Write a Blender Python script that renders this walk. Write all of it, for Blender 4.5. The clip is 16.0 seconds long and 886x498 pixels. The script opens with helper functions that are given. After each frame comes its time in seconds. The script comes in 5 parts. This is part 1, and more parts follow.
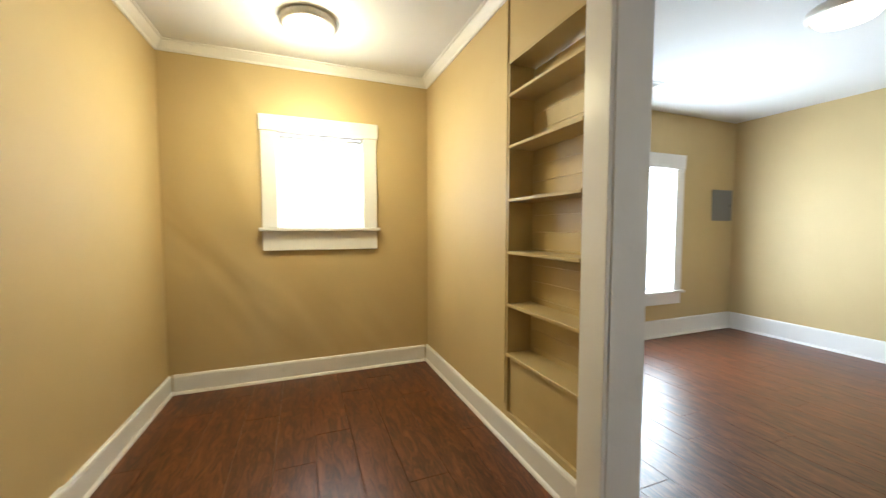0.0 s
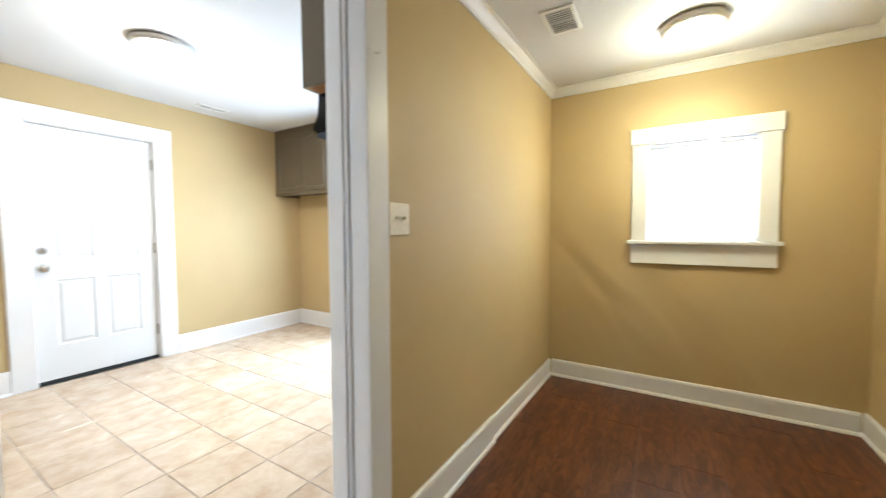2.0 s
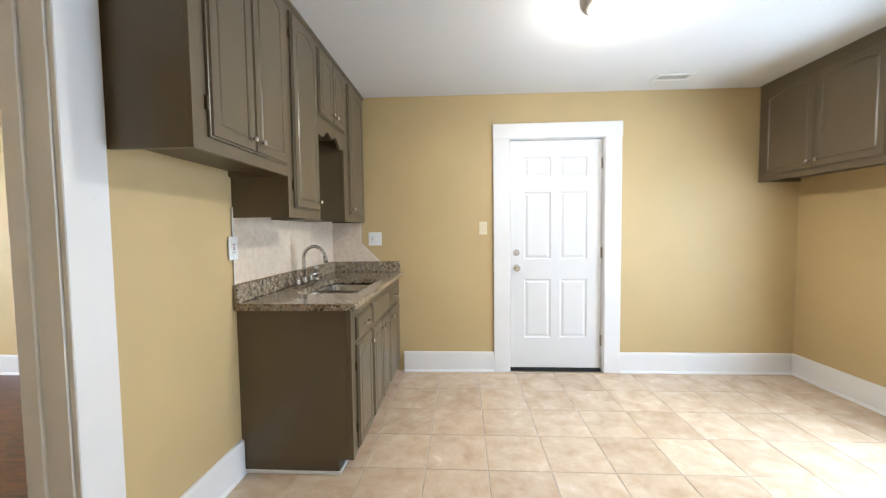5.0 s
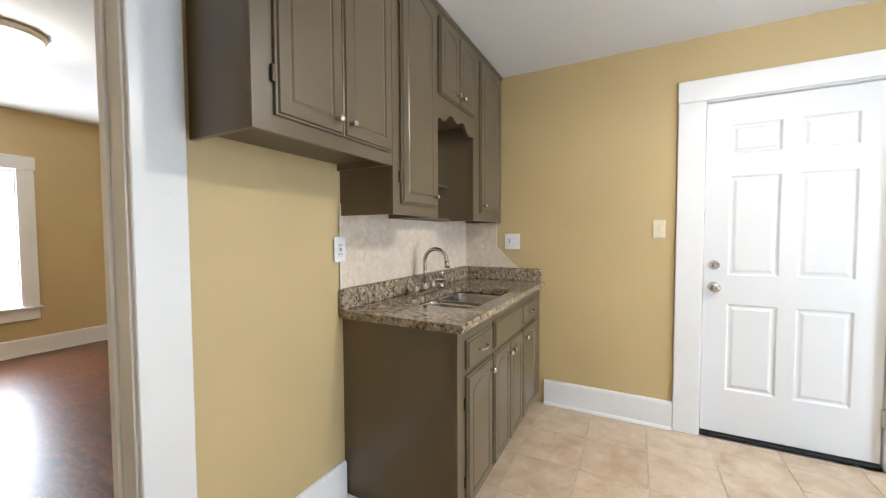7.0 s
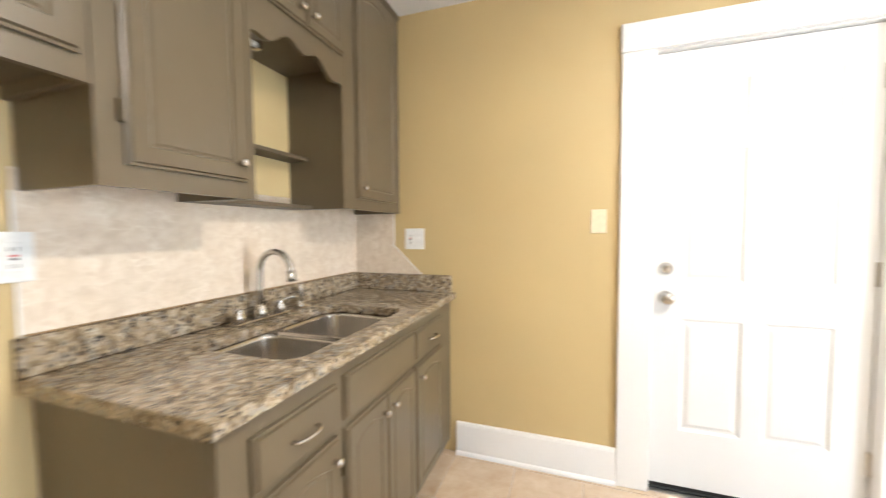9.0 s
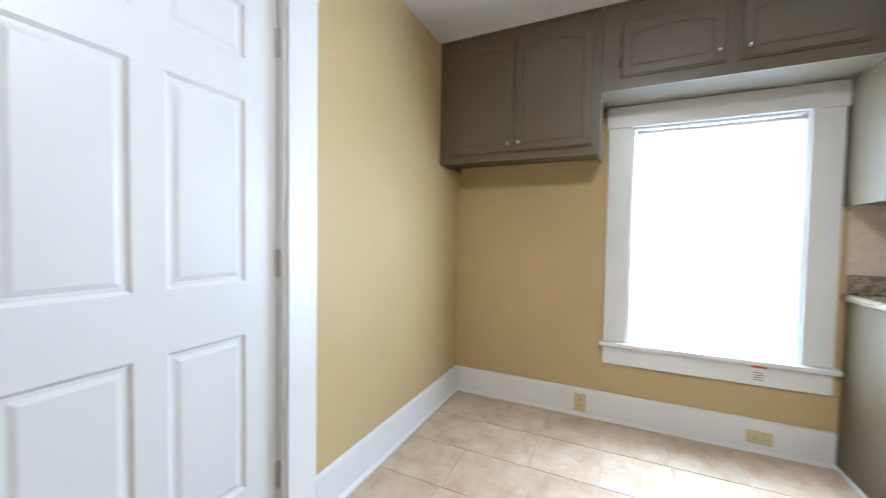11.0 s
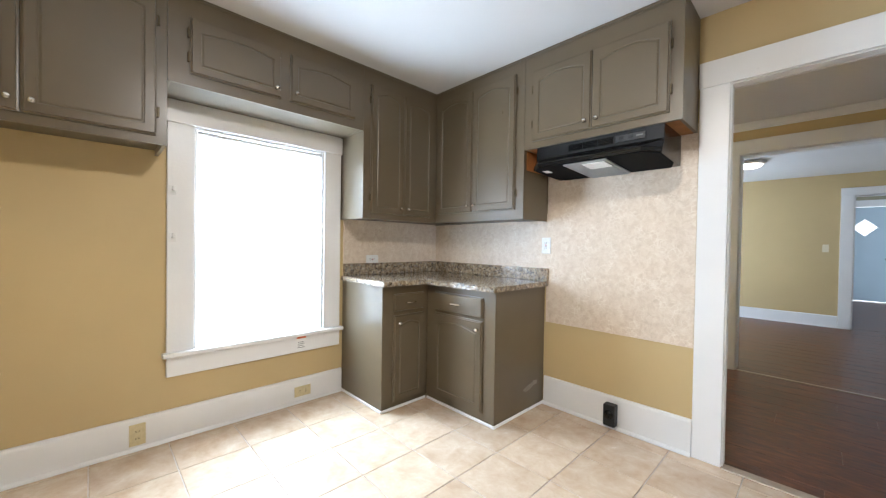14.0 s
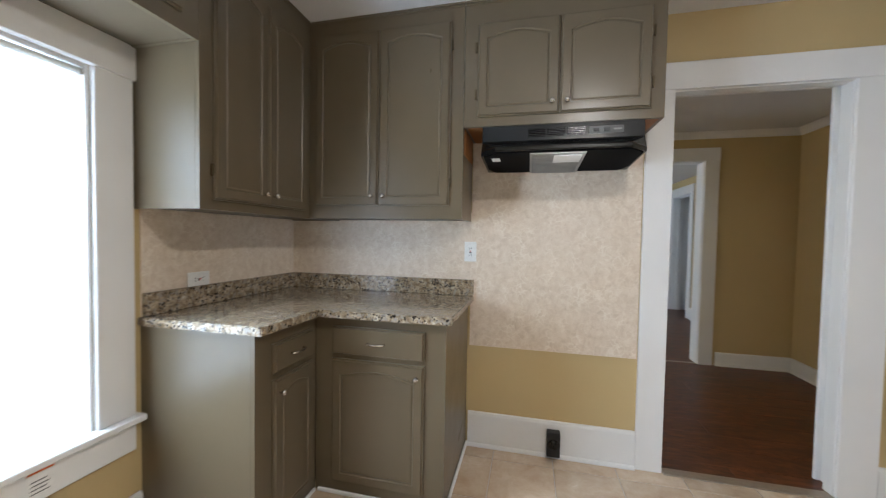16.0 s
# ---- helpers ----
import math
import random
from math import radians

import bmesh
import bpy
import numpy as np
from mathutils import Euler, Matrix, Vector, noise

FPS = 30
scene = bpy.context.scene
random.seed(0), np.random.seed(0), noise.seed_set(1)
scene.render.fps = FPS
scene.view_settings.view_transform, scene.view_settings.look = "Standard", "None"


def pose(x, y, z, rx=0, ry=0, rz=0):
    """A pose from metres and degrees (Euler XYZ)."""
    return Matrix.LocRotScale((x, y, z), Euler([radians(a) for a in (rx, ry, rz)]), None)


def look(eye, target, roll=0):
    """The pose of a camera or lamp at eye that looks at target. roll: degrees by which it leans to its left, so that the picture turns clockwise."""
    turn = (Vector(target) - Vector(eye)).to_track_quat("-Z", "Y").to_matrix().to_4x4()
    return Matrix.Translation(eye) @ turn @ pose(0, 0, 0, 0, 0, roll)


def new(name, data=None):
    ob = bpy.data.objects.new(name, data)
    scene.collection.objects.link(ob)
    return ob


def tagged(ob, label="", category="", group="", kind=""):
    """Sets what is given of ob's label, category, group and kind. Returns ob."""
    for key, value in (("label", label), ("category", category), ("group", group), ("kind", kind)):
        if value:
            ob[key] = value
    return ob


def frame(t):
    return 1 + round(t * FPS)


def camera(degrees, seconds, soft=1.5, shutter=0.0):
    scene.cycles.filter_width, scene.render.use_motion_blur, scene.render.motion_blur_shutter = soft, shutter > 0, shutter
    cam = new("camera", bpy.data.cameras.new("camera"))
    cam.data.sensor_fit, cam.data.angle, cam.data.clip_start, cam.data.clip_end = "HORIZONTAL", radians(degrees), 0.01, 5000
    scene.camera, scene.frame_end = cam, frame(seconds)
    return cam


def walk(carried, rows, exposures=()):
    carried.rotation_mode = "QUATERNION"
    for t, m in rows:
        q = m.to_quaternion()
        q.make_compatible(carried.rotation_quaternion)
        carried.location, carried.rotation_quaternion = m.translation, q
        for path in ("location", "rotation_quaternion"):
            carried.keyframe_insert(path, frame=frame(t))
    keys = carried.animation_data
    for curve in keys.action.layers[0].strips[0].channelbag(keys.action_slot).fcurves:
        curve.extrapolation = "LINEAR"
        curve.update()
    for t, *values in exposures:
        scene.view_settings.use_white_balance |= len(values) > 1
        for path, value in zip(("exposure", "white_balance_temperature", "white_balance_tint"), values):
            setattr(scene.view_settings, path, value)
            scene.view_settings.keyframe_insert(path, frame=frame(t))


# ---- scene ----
cam = camera(101.1, 16.0, soft=1.2, shutter=0.35)
PATH = [
    (0, (0.969, -1.04, 1.129), (2.83, -1.762, 1.017), 0.0),
    (0.5, (0.911, -1.079, 1.103), (2.892, -1.338, 1.005), -0.3),
    (1, (0.861, -1.123, 1.136), (2.849, -0.928, 1.036), -0.3),
    (1.5, (0.85, -1.08, 1.182), (2.755, -0.479, 1.081), -0.3),
    (2, (0.838, -0.987, 1.213), (2.548, 0.046, 1.112), -0.2),
    (2.5, (0.88, -0.802, 1.251), (2.327, 0.575, 1.142), -0.3),
    (3, (0.93, -0.641, 1.248), (2.064, 1.004, 1.15), -0.5),
    (3.5, (1.01, -0.499, 1.248), (1.804, 1.334, 1.151), -0.5),
    (4, (1.076, -0.373, 1.246), (1.492, 1.581, 1.156), -0.6),
    (4.5, (1.115, -0.223, 1.246), (1.226, 1.772, 1.155), -0.6),
    (5, (1.178, -0.095, 1.265), (1.069, 1.9, 1.166), -0.7),
    (5.2, (1.214, -0.06, 1.273), (1.001, 1.926, 1.173), -0.9),
    (7.3, (1.218, 0.524, 1.255), (0.254, 2.274, 1.174), -0.2),
    (7.5, (1.19, 0.59, 1.257), (0.206, 2.329, 1.174), -0.3),
    (8, (1.145, 0.784, 1.236), (0.013, 2.431, 1.16), -0.7),
    (8.5, (1.172, 0.999, 1.251), (0.072, 2.667, 1.161), -0.4),
    (9, (1.228, 1.232, 1.244), (0.571, 3.118, 1.145), -0.4),
    (9.5, (1.34, 1.488, 1.252), (1.355, 3.485, 1.143), -0.2),
    (9.7, (1.38, 1.595, 1.23), (1.693, 3.57, 1.135), -0.3),
    (11.8, (1.461, 2.231, 1.15), (3.458, 2.133, 1.102), 1.7),
    (12, (1.434, 2.262, 1.146), (3.413, 1.974, 1.107), 1.5),
    (12.5, (1.371, 2.296, 1.149), (3.235, 1.57, 1.121), 1.3),
    (13, (1.342, 2.357, 1.143), (3.03, 1.285, 1.124), 1.2),
    (13.5, (1.341, 2.416, 1.152), (2.882, 1.141, 1.128), 1.0),
    (14, (1.38, 2.431, 1.17), (2.819, 1.042, 1.141), 0.9),
    (14.5, (1.536, 2.385, 1.18), (2.848, 0.876, 1.142), 0.9),
    (15, (1.788, 2.311, 1.215), (2.897, 0.647, 1.167), 1.1),
    (15.5, (2.137, 2.253, 1.258), (2.998, 0.449, 1.184), 1.3),
    (16, (2.451, 2.166, 1.253), (2.909, 0.22, 1.187), 1.0),
]
EXPOSURES = [(0, -0.12, 6450, 8), (1, -0.16, 6250, 7), (1.5, -0.12, 5950, 6), (2.5, -0.29, 5750, 10), (3.5, -0.33, 5750, 10), (4, -0.42, 5750, 10), (4.5, -0.56, 5600, 10), (5, -0.54, 5950, 10),
             (7.5, -0.56, 6150, 11), (8, -0.5, 6450, 12), (8.5, -0.36, 6850, 12), (9, -0.08, 6600, 12), (9.7, -0.34, 6200, 10), (11.8, -0.98, 5400, 10), (12.5, -0.93, 5500, 10),
             (13, -0.76, 5750, 10), (14.5, -0.59, 5900, 11), (15.5, -0.86, 5900, 11), (16, -1.18, 5950, 11)]
walk(cam, [(t, look(eye, target, roll)) for t, eye, target, roll in PATH],
     exposures=EXPOSURES)

# ---- world and large lights ----
scene.view_settings.exposure = 0.0
world = bpy.data.worlds.new("world")
scene.world = world
world.use_nodes = True
wn = world.node_tree.nodes
sky = wn.new("ShaderNodeTexSky")
sky.sky_type = 'NISHITA'
sky.sun_disc = False
sky.sun_elevation = radians(48)
sky.sun_rotation = radians(200)
wn["Background"].inputs[1].default_value = 0.12
world.node_tree.links.new(sky.outputs[0], wn["Background"].inputs[0])

sun = new("sun", bpy.data.lights.new("sun", 'SUN'))
sun.data.energy = 1.2
sun.data.angle = radians(12)
sun.data.color = (1.0, 0.95, 0.88)
sun.matrix_world = look((0, 0, 30), (-6, 14, 0))


def area_lamp(name, eye, target, width, height, watts, colour=(1.0, 1.0, 1.0)):
    """An area lamp: daylight at a window, a ceiling dome's beam, or added fill."""
    lamp = new(name, bpy.data.lights.new(name, 'AREA'))
    lamp.data.shape = 'RECTANGLE'
    lamp.data.size, lamp.data.size_y = width, height
    lamp.data.energy = watts
    lamp.data.color = colour
    lamp.matrix_world = look(eye, target)
    return lamp


def bulb(name, place, watts, colour, radius=0.1):
    lamp = new(name, bpy.data.lights.new(name, 'POINT'))
    lamp.data.energy = watts
    lamp.data.color = colour
    lamp.data.shadow_soft_size = radius
    lamp.location = place
    return lamp


NW_LIGHT, LW_LIGHT, WW_LIGHT, FR_LIGHT = 8, 92, 130, 150
area_lamp("nook_window_daylight", (3.935, -1.2065, 1.482), (2.0, -1.2065, 1.482), 0.59, 0.645, NW_LIGHT)
area_lamp("living_window_daylight", (3.685, -4.23, 1.12), (2.0, -4.23, 1.12), 0.81, 1.20, LW_LIGHT, (0.74, 0.87, 1.0))
# Weak fill in an opening added out of view in the west wall.
area_lamp("living_west_fill", (-0.12, -3.25, 1.15), (1.0, -3.25, 0.8), 1.25, 1.25, 6, (0.74, 0.87, 1.0))
area_lamp("side_room_window_daylight", (-4.485, 1.323, 1.225), (-2.0, 1.323, 1.225), 0.77, 1.38, WW_LIGHT, (0.9, 0.95, 1.0))
# Bluish fill brightening the front room through an added, unseen west opening.
area_lamp("front_room_fill", (-1.97, -8.2, 1.3), (0.0, -8.2, 1.0), 1.6, 1.2, FR_LIGHT, (0.75, 0.87, 1.0))
for nm, at, aim, w, h_, watts in (("kitchen_shade_daylight", (4.075, 1.5775, 1.17), (2.0, 1.5775, 1.17), 0.76, 1.26, 84), ("nook_shade_daylight", (3.975, -1.2065, 1.48), (2.0, -1.2065, 1.48), 0.57, 0.63, 28),
                                  ("living_shade_daylight", (3.725, -4.23, 1.12), (2.0, -4.23, 1.12), 0.79, 1.18, 108), ("side_room_shade_daylight", (-4.505, 1.323, 1.225), (-2.0, 1.323, 1.225), 0.76, 1.36, 170)):
    area_lamp(nm, at, aim, w, h_, watts, (0.70, 0.85, 1.0))
area_lamp("kitchen_sky", (5.3, 1.58, 2.75), (3.0, 1.58, 0.1), 1.8, 1.2, 620, (0.68, 0.84, 1.0))
bulb("kitchen_ceiling_bulb", (1.985, 1.85, 2.27), 28, (1.0, 0.925, 0.82), 0.05)
dome_light = area_lamp("kitchen_dome_light", (1.985, 1.85, 2.262), (1.985, 1.851, 0.0), 0.14, 0.14, 34, (1.0, 0.925, 0.82))
dome_light.data.shape = 'DISK'
bulb("nook_ceiling_bulb", (3.31, -1.105, 2.17), 17, (1.0, 0.905, 0.58), 0.085)
nook_dome = area_lamp("nook_dome_light", (3.31, -1.105, 2.162), (3.31, -1.104, 0.0), 0.2, 0.2, 16, (1.0, 0.905, 0.58))
nook_dome.data.shape = 'DISK'
bulb("side_room_ceiling_bulb", (-2.3, 1.24, 2.40), 14, (1.0, 0.9, 0.75))


# ---- materials ----
def mat(name):
    m = bpy.data.materials.new(name)
    m.use_nodes = True
    return m, m.node_tree.nodes, m.node_tree.links, m.node_tree.nodes["Principled BSDF"]


def coords(nodes, links, scale=(1, 1, 1), per_object=False):
    tc = nodes.new("ShaderNodeTexCoord")
    mp = nodes.new("ShaderNodeMapping")
    mp.inputs["Scale"].default_value = scale
    links.new(tc.outputs["Object"], mp.inputs[0])
    if per_object:
        info = nodes.new("ShaderNodeObjectInfo")
        add = nodes.new("ShaderNodeVectorMath")
        add.operation = 'MULTIPLY_ADD'
        comb = nodes.new("ShaderNodeCombineXYZ")
        for i in range(3):
            links.new(info.outputs["Random"], comb.inputs[i])
        links.new(comb.outputs[0], add.inputs[0])
        add.inputs[1].default_value = (37.0, 53.0, 11.0)
        links.new(mp.outputs[0], add.inputs[2])
        return add.outputs[0]
    return mp.outputs[0]


def noise_tex(nodes, links, vec, scale, detail=4, rough=0.55, distortion=0.0):
    n = nodes.new("ShaderNodeTexNoise")
    n.inputs["Scale"].default_value = scale
    n.inputs["Detail"].default_value = detail
    n.inputs["Roughness"].default_value = rough
    n.inputs["Distortion"].default_value = distortion
    links.new(vec, n.inputs["Vector"])
    return n.outputs["Fac"]


def ramp(nodes, links, fac, stops, mode='LINEAR'):
    r = nodes.new("ShaderNodeValToRGB")
    r.color_ramp.interpolation = mode
    els = r.color_ramp.elements
    while len(els) < len(stops):
        els.new(0.5)
    for e, (p, c) in zip(els, stops):
        e.position = p
        e.color = (*c, 1)
    links.new(fac, r.inputs[0])
    return r.outputs[0]


def mix(nodes, links, fac, a, b, mode='MIX'):
    m = nodes.new("ShaderNodeMix")
    m.data_type = 'RGBA'
    m.blend_type = mode
    for sock, v in ((m.inputs[0], fac), (m.inputs[6], a), (m.inputs[7], b)):
        if isinstance(v, bpy.types.NodeSocket):
            links.new(v, sock)
        elif isinstance(v, (int, float)):
            sock.default_value = v
        else:
            sock.default_value = (*v, 1)
    return m.outputs[2]


def bump(nodes, links, bsdf, height, strength, distance):
    b = nodes.new("ShaderNodeBump")
    b.inputs["Strength"].default_value = strength
    b.inputs["Distance"].default_value = distance
    links.new(height, b.inputs["Height"])
    links.new(b.outputs[0], bsdf.inputs["Normal"])


def shade(c, k):
    return tuple(min(1.0, v * k) for v in c)


def paint(name, colour, rough=0.5, spread=0.08, grain=220.0, relief=0.12, big=1.3, wear=0.0, ripple=False):
    m, n, l, b = mat(name)
    v = coords(n, l)
    large = noise_tex(n, l, v, big, 3, 0.5)
    col = ramp(n, l, large, [(0.3, shade(colour, 1 - spread)), (0.7, shade(colour, 1 + spread * 0.6))])
    if wear:
        w = ramp(n, l, noise_tex(n, l, v, 9.0, 6, 0.7), [(0.66, (0, 0, 0)), (0.74, (1, 1, 1))])
        wm = n.new("ShaderNodeMath")
        wm.operation = 'MULTIPLY'
        wm.inputs[1].default_value = wear
        l.new(w, wm.inputs[0])
        col = mix(n, l, wm.outputs[0], col, shade(colour, 0.72))
    l.new(col, b.inputs["Base Color"])
    fine = noise_tex(n, l, v, grain, 3, 0.6)
    r = n.new("ShaderNodeMapRange")
    r.inputs[3].default_value, r.inputs[4].default_value = rough - 0.06, rough + 0.08
    l.new(noise_tex(n, l, v, 7.0, 4), r.inputs[0])
    l.new(r.outputs[0], b.inputs["Roughness"])
    mixed = n.new("ShaderNodeMath")
    mixed.operation = 'MULTIPLY_ADD'
    mixed.inputs[1].default_value = 0.08 if ripple else 0.35
    l.new(fine, mixed.inputs[0])
    l.new(noise_tex(n, l, v, 14.0, 4), mixed.inputs[2])
    height = mixed.outputs[0]
    if ripple:
        folds = coords(n, l, (1.4, 1.5, 0.55))
        folds.node.vector_type = 'TEXTURE'
        folds.node.inputs["Rotation"].default_value = (radians(53), 0.0, 0.0)
        wide = n.new("ShaderNodeMath")
        wide.operation = 'MULTIPLY_ADD'
        wide.inputs[1].default_value = 4.0
        l.new(noise_tex(n, l, folds, 1.4, 1, 0.3, 0.5), wide.inputs[0])
        soft_ = n.new("ShaderNodeMath")
        soft_.operation = 'MULTIPLY'
        soft_.inputs[1].default_value = 0.04
        l.new(height, soft_.inputs[0])
        l.new(soft_.outputs[0], wide.inputs[2])
        height = wide.outputs[0]
    bump(n, l, b, height, 0.42 if ripple else relief, 0.036 if ripple else 0.006)
    return m


def plain(name, colour, rough=0.4, metal=0.0, bump_scale=60.0, relief=0.03, gloss=0.5):
    m, n, l, b = mat(name)
    v = coords(n, l)
    f = noise_tex(n, l, v, bump_scale, 3)
    l.new(ramp(n, l, f, [(0.3, shade(colour, 0.92)), (0.7, shade(colour, 1.05))]), b.inputs["Base Color"])
    b.inputs["Roughness"].default_value = rough
    b.inputs["Metallic"].default_value = metal
    bump(n, l, b, f, relief, 0.002)
    b.inputs["Specular IOR Level"].default_value = gloss
    return m


def glow(name, colour, strength):
    m, n, l, b = mat(name)
    b.inputs["Base Color"].default_value = (*colour, 1)
    b.inputs["Emission Color"].default_value = (*colour, 1)
    b.inputs["Emission Strength"].default_value = strength
    return m


def brushed(name, colour, rough=0.28):
    m, n, l, b = mat(name)
    v = coords(n, l, (4, 160, 160))
    f = noise_tex(n, l, v, 6.0, 4)
    l.new(ramp(n, l, f, [(0.3, shade(colour, 0.85)), (0.7, shade(colour, 1.08))]), b.inputs["Base Color"])
    b.inputs["Metallic"].default_value = 1.0
    b.inputs["Roughness"].default_value = rough
    bump(n, l, b, f, 0.05, 0.001)
    return m


def granite():
    m, n, l, b = mat("speckled_granite")
    v = coords(n, l)
    base = ramp(n, l, noise_tex(n, l, v, 34.0, 7, 0.72, 0.4),
                [(0.30, (0.042, 0.030, 0.019)), (0.43, (0.19, 0.135, 0.078)), (0.54, (0.36, 0.28, 0.185)), (0.68, (0.60, 0.535, 0.43))])
    grey = ramp(n, l, noise_tex(n, l, v, 38.0, 5, 0.65), [(0.52, (0, 0, 0)), (0.60, (1, 1, 1))])
    col = mix(n, l, grey, base, (0.29, 0.255, 0.21))
    vor = n.new("ShaderNodeTexVoronoi")
    vor.inputs["Scale"].default_value = 78.0
    l.new(v, vor.inputs["Vector"])
    speck = n.new("ShaderNodeMath")
    speck.operation = 'MULTIPLY'
    l.new(ramp(n, l, vor.outputs["Distance"], [(0.33, (1, 1, 1)), (0.45, (0, 0, 0))]), speck.inputs[0])
    l.new(ramp(n, l, noise_tex(n, l, v, 26.0, 4, 0.7), [(0.47, (0, 0, 0)), (0.53, (1, 1, 1))]), speck.inputs[1])
    col = mix(n, l, speck.outputs[0], col, (0.018, 0.017, 0.018))
    l.new(col, b.inputs["Base Color"])
    b.inputs["Roughness"].default_value = 0.14
    b.inputs["Coat Weight"].default_value = 0.3
    b.inputs["Coat Roughness"].default_value = 0.08
    return m


def travertine():
    m, n, l, b = mat("stone_pattern_laminate")
    v = coords(n, l)
    a = noise_tex(n, l, v, 22.0, 9, 0.74, 0.6)
    col = ramp(n, l, a, [(0.34, (0.60, 0.485, 0.37)), (0.47, (0.675, 0.56, 0.44)), (0.56, (0.72, 0.61, 0.49)), (0.70, (0.78, 0.685, 0.57))])
    vein = ramp(n, l, noise_tex(n, l, v, 16.0, 5, 0.6, 2.5), [(0.485, (0, 0, 0)), (0.5, (1, 1, 1)), (0.515, (0, 0, 0))])
    k = n.new("ShaderNodeMath")
    k.operation = 'MULTIPLY'
    k.inputs[1].default_value = 0.35
    l.new(vein, k.inputs[0])
    col = mix(n, l, k.outputs[0], col, (0.50, 0.38, 0.26))
    flake = n.new("ShaderNodeTexVoronoi")
    flake.feature = 'DISTANCE_TO_EDGE'
    flake.inputs["Scale"].default_value = 26.0
    warp = n.new("ShaderNodeVectorMath")
    warp.operation = 'MULTIPLY_ADD'
    swirl = n.new("ShaderNodeTexNoise")
    swirl.inputs["Scale"].default_value = 17.0
    swirl.inputs["Detail"].default_value = 5.0
    l.new(v, swirl.inputs["Vector"])
    l.new(swirl.outputs["Color"], warp.inputs[0])
    warp.inputs[1].default_value = (0.09, 0.09, 0.09)
    l.new(v, warp.inputs[2])
    l.new(warp.outputs[0], flake.inputs["Vector"])
    rim = ramp(n, l, flake.outputs["Distance"], [(0.0, (1, 1, 1)), (0.10, (0, 0, 0))])
    patchy = n.new("ShaderNodeMath")
    patchy.operation = 'MULTIPLY'
    l.new(rim, patchy.inputs[0])
    l.new(ramp(n, l, noise_tex(n, l, v, 9.0, 3), [(0.42, (0.05, 0.05, 0.05)), (0.62, (0.75, 0.75, 0.75))]), patchy.inputs[1])
    l.new(mix(n, l, patchy.outputs[0], col, (0.83, 0.75, 0.64)), b.inputs["Base Color"])
    b.inputs["Roughness"].default_value = 0.40
    bump(n, l, b, a, 0.05, 0.003)
    return m


def floor_tile_mat():
    m, n, l, b = mat("beige_ceramic_tile")
    v = coords(n, l, per_object=True)
    a = noise_tex(n, l, v, 7.0, 9, 0.66, 0.3)
    col = ramp(n, l, a, [(0.30, (0.49, 0.35, 0.232)), (0.44, (0.565, 0.428, 0.30)), (0.56, (0.615, 0.483, 0.352)), (0.70, (0.685, 0.568, 0.44))])
    fleck = ramp(n, l, noise_tex(n, l, v, 45.0, 5, 0.7), [(0.58, (0, 0, 0)), (0.72, (0.35, 0.35, 0.35))])
    col = mix(n, l, fleck, col, (0.50, 0.36, 0.25))
    info = n.new("ShaderNodeObjectInfo")
    tone = ramp(n, l, info.outputs["Random"], [(0.0, (0.88, 0.87, 0.86)), (1.0, (1.0, 1.0, 1.0))])
    l.new(mix(n, l, 1.0, col, tone, 'MULTIPLY'), b.inputs["Base Color"])
    r = n.new("ShaderNodeMapRange")
    r.inputs[3].default_value, r.inputs[4].default_value = 0.17, 0.32
    l.new(a, r.inputs[0])
    l.new(r.outputs[0], b.inputs["Roughness"])
    bump(n, l, b, a, 0.06, 0.004)
    return m


def laminate():
    m, n, l, b = mat("dark_cherry_laminate")
    v = coords(n, l, (2.2, 10.0, 10.0), per_object=True)
    a = noise_tex(n, l, v, 2.6, 7, 0.66, 1.4)
    col = ramp(n, l, a, [(0.30, (0.030, 0.011, 0.006)), (0.46, (0.085, 0.028, 0.012)), (0.58, (0.15, 0.052, 0.021)), (0.75, (0.225, 0.088, 0.036))])
    v2 = coords(n, l, (2.0, 60.0, 60.0), per_object=True)
    streak = ramp(n, l, noise_tex(n, l, v2, 2.0, 5, 0.7), [(0.35, (0.62, 0.62, 0.62)), (0.65, (1.15, 1.1, 1.05))])
    col = mix(n, l, 0.75, col, streak, 'MULTIPLY')
    info = n.new("ShaderNodeObjectInfo")
    tone = ramp(n, l, info.outputs["Random"], [(0.0, (0.90, 0.89, 0.88)), (1.0, (1.06, 1.03, 1.0))])
    l.new(mix(n, l, 1.0, col, tone, 'MULTIPLY'), b.inputs["Base Color"])
    r = n.new("ShaderNodeMapRange")
    r.inputs[3].default_value, r.inputs[4].default_value = 0.27, 0.43
    l.new(a, r.inputs[0])
    l.new(r.outputs[0], b.inputs["Roughness"])
    b.inputs["Specular IOR Level"].default_value = 0.4
    bump(n, l, b, a, 0.08, 0.003)
    return m


def glass():
    m, n, l, b = mat("window_glass")
    b.inputs["Base Color"].default_value = (1, 1, 1, 1)
    b.inputs["Roughness"].default_value = 0.02
    b.inputs["Transmission Weight"].default_value = 1.0
    b.inputs["IOR"].default_value = 1.01
    return m


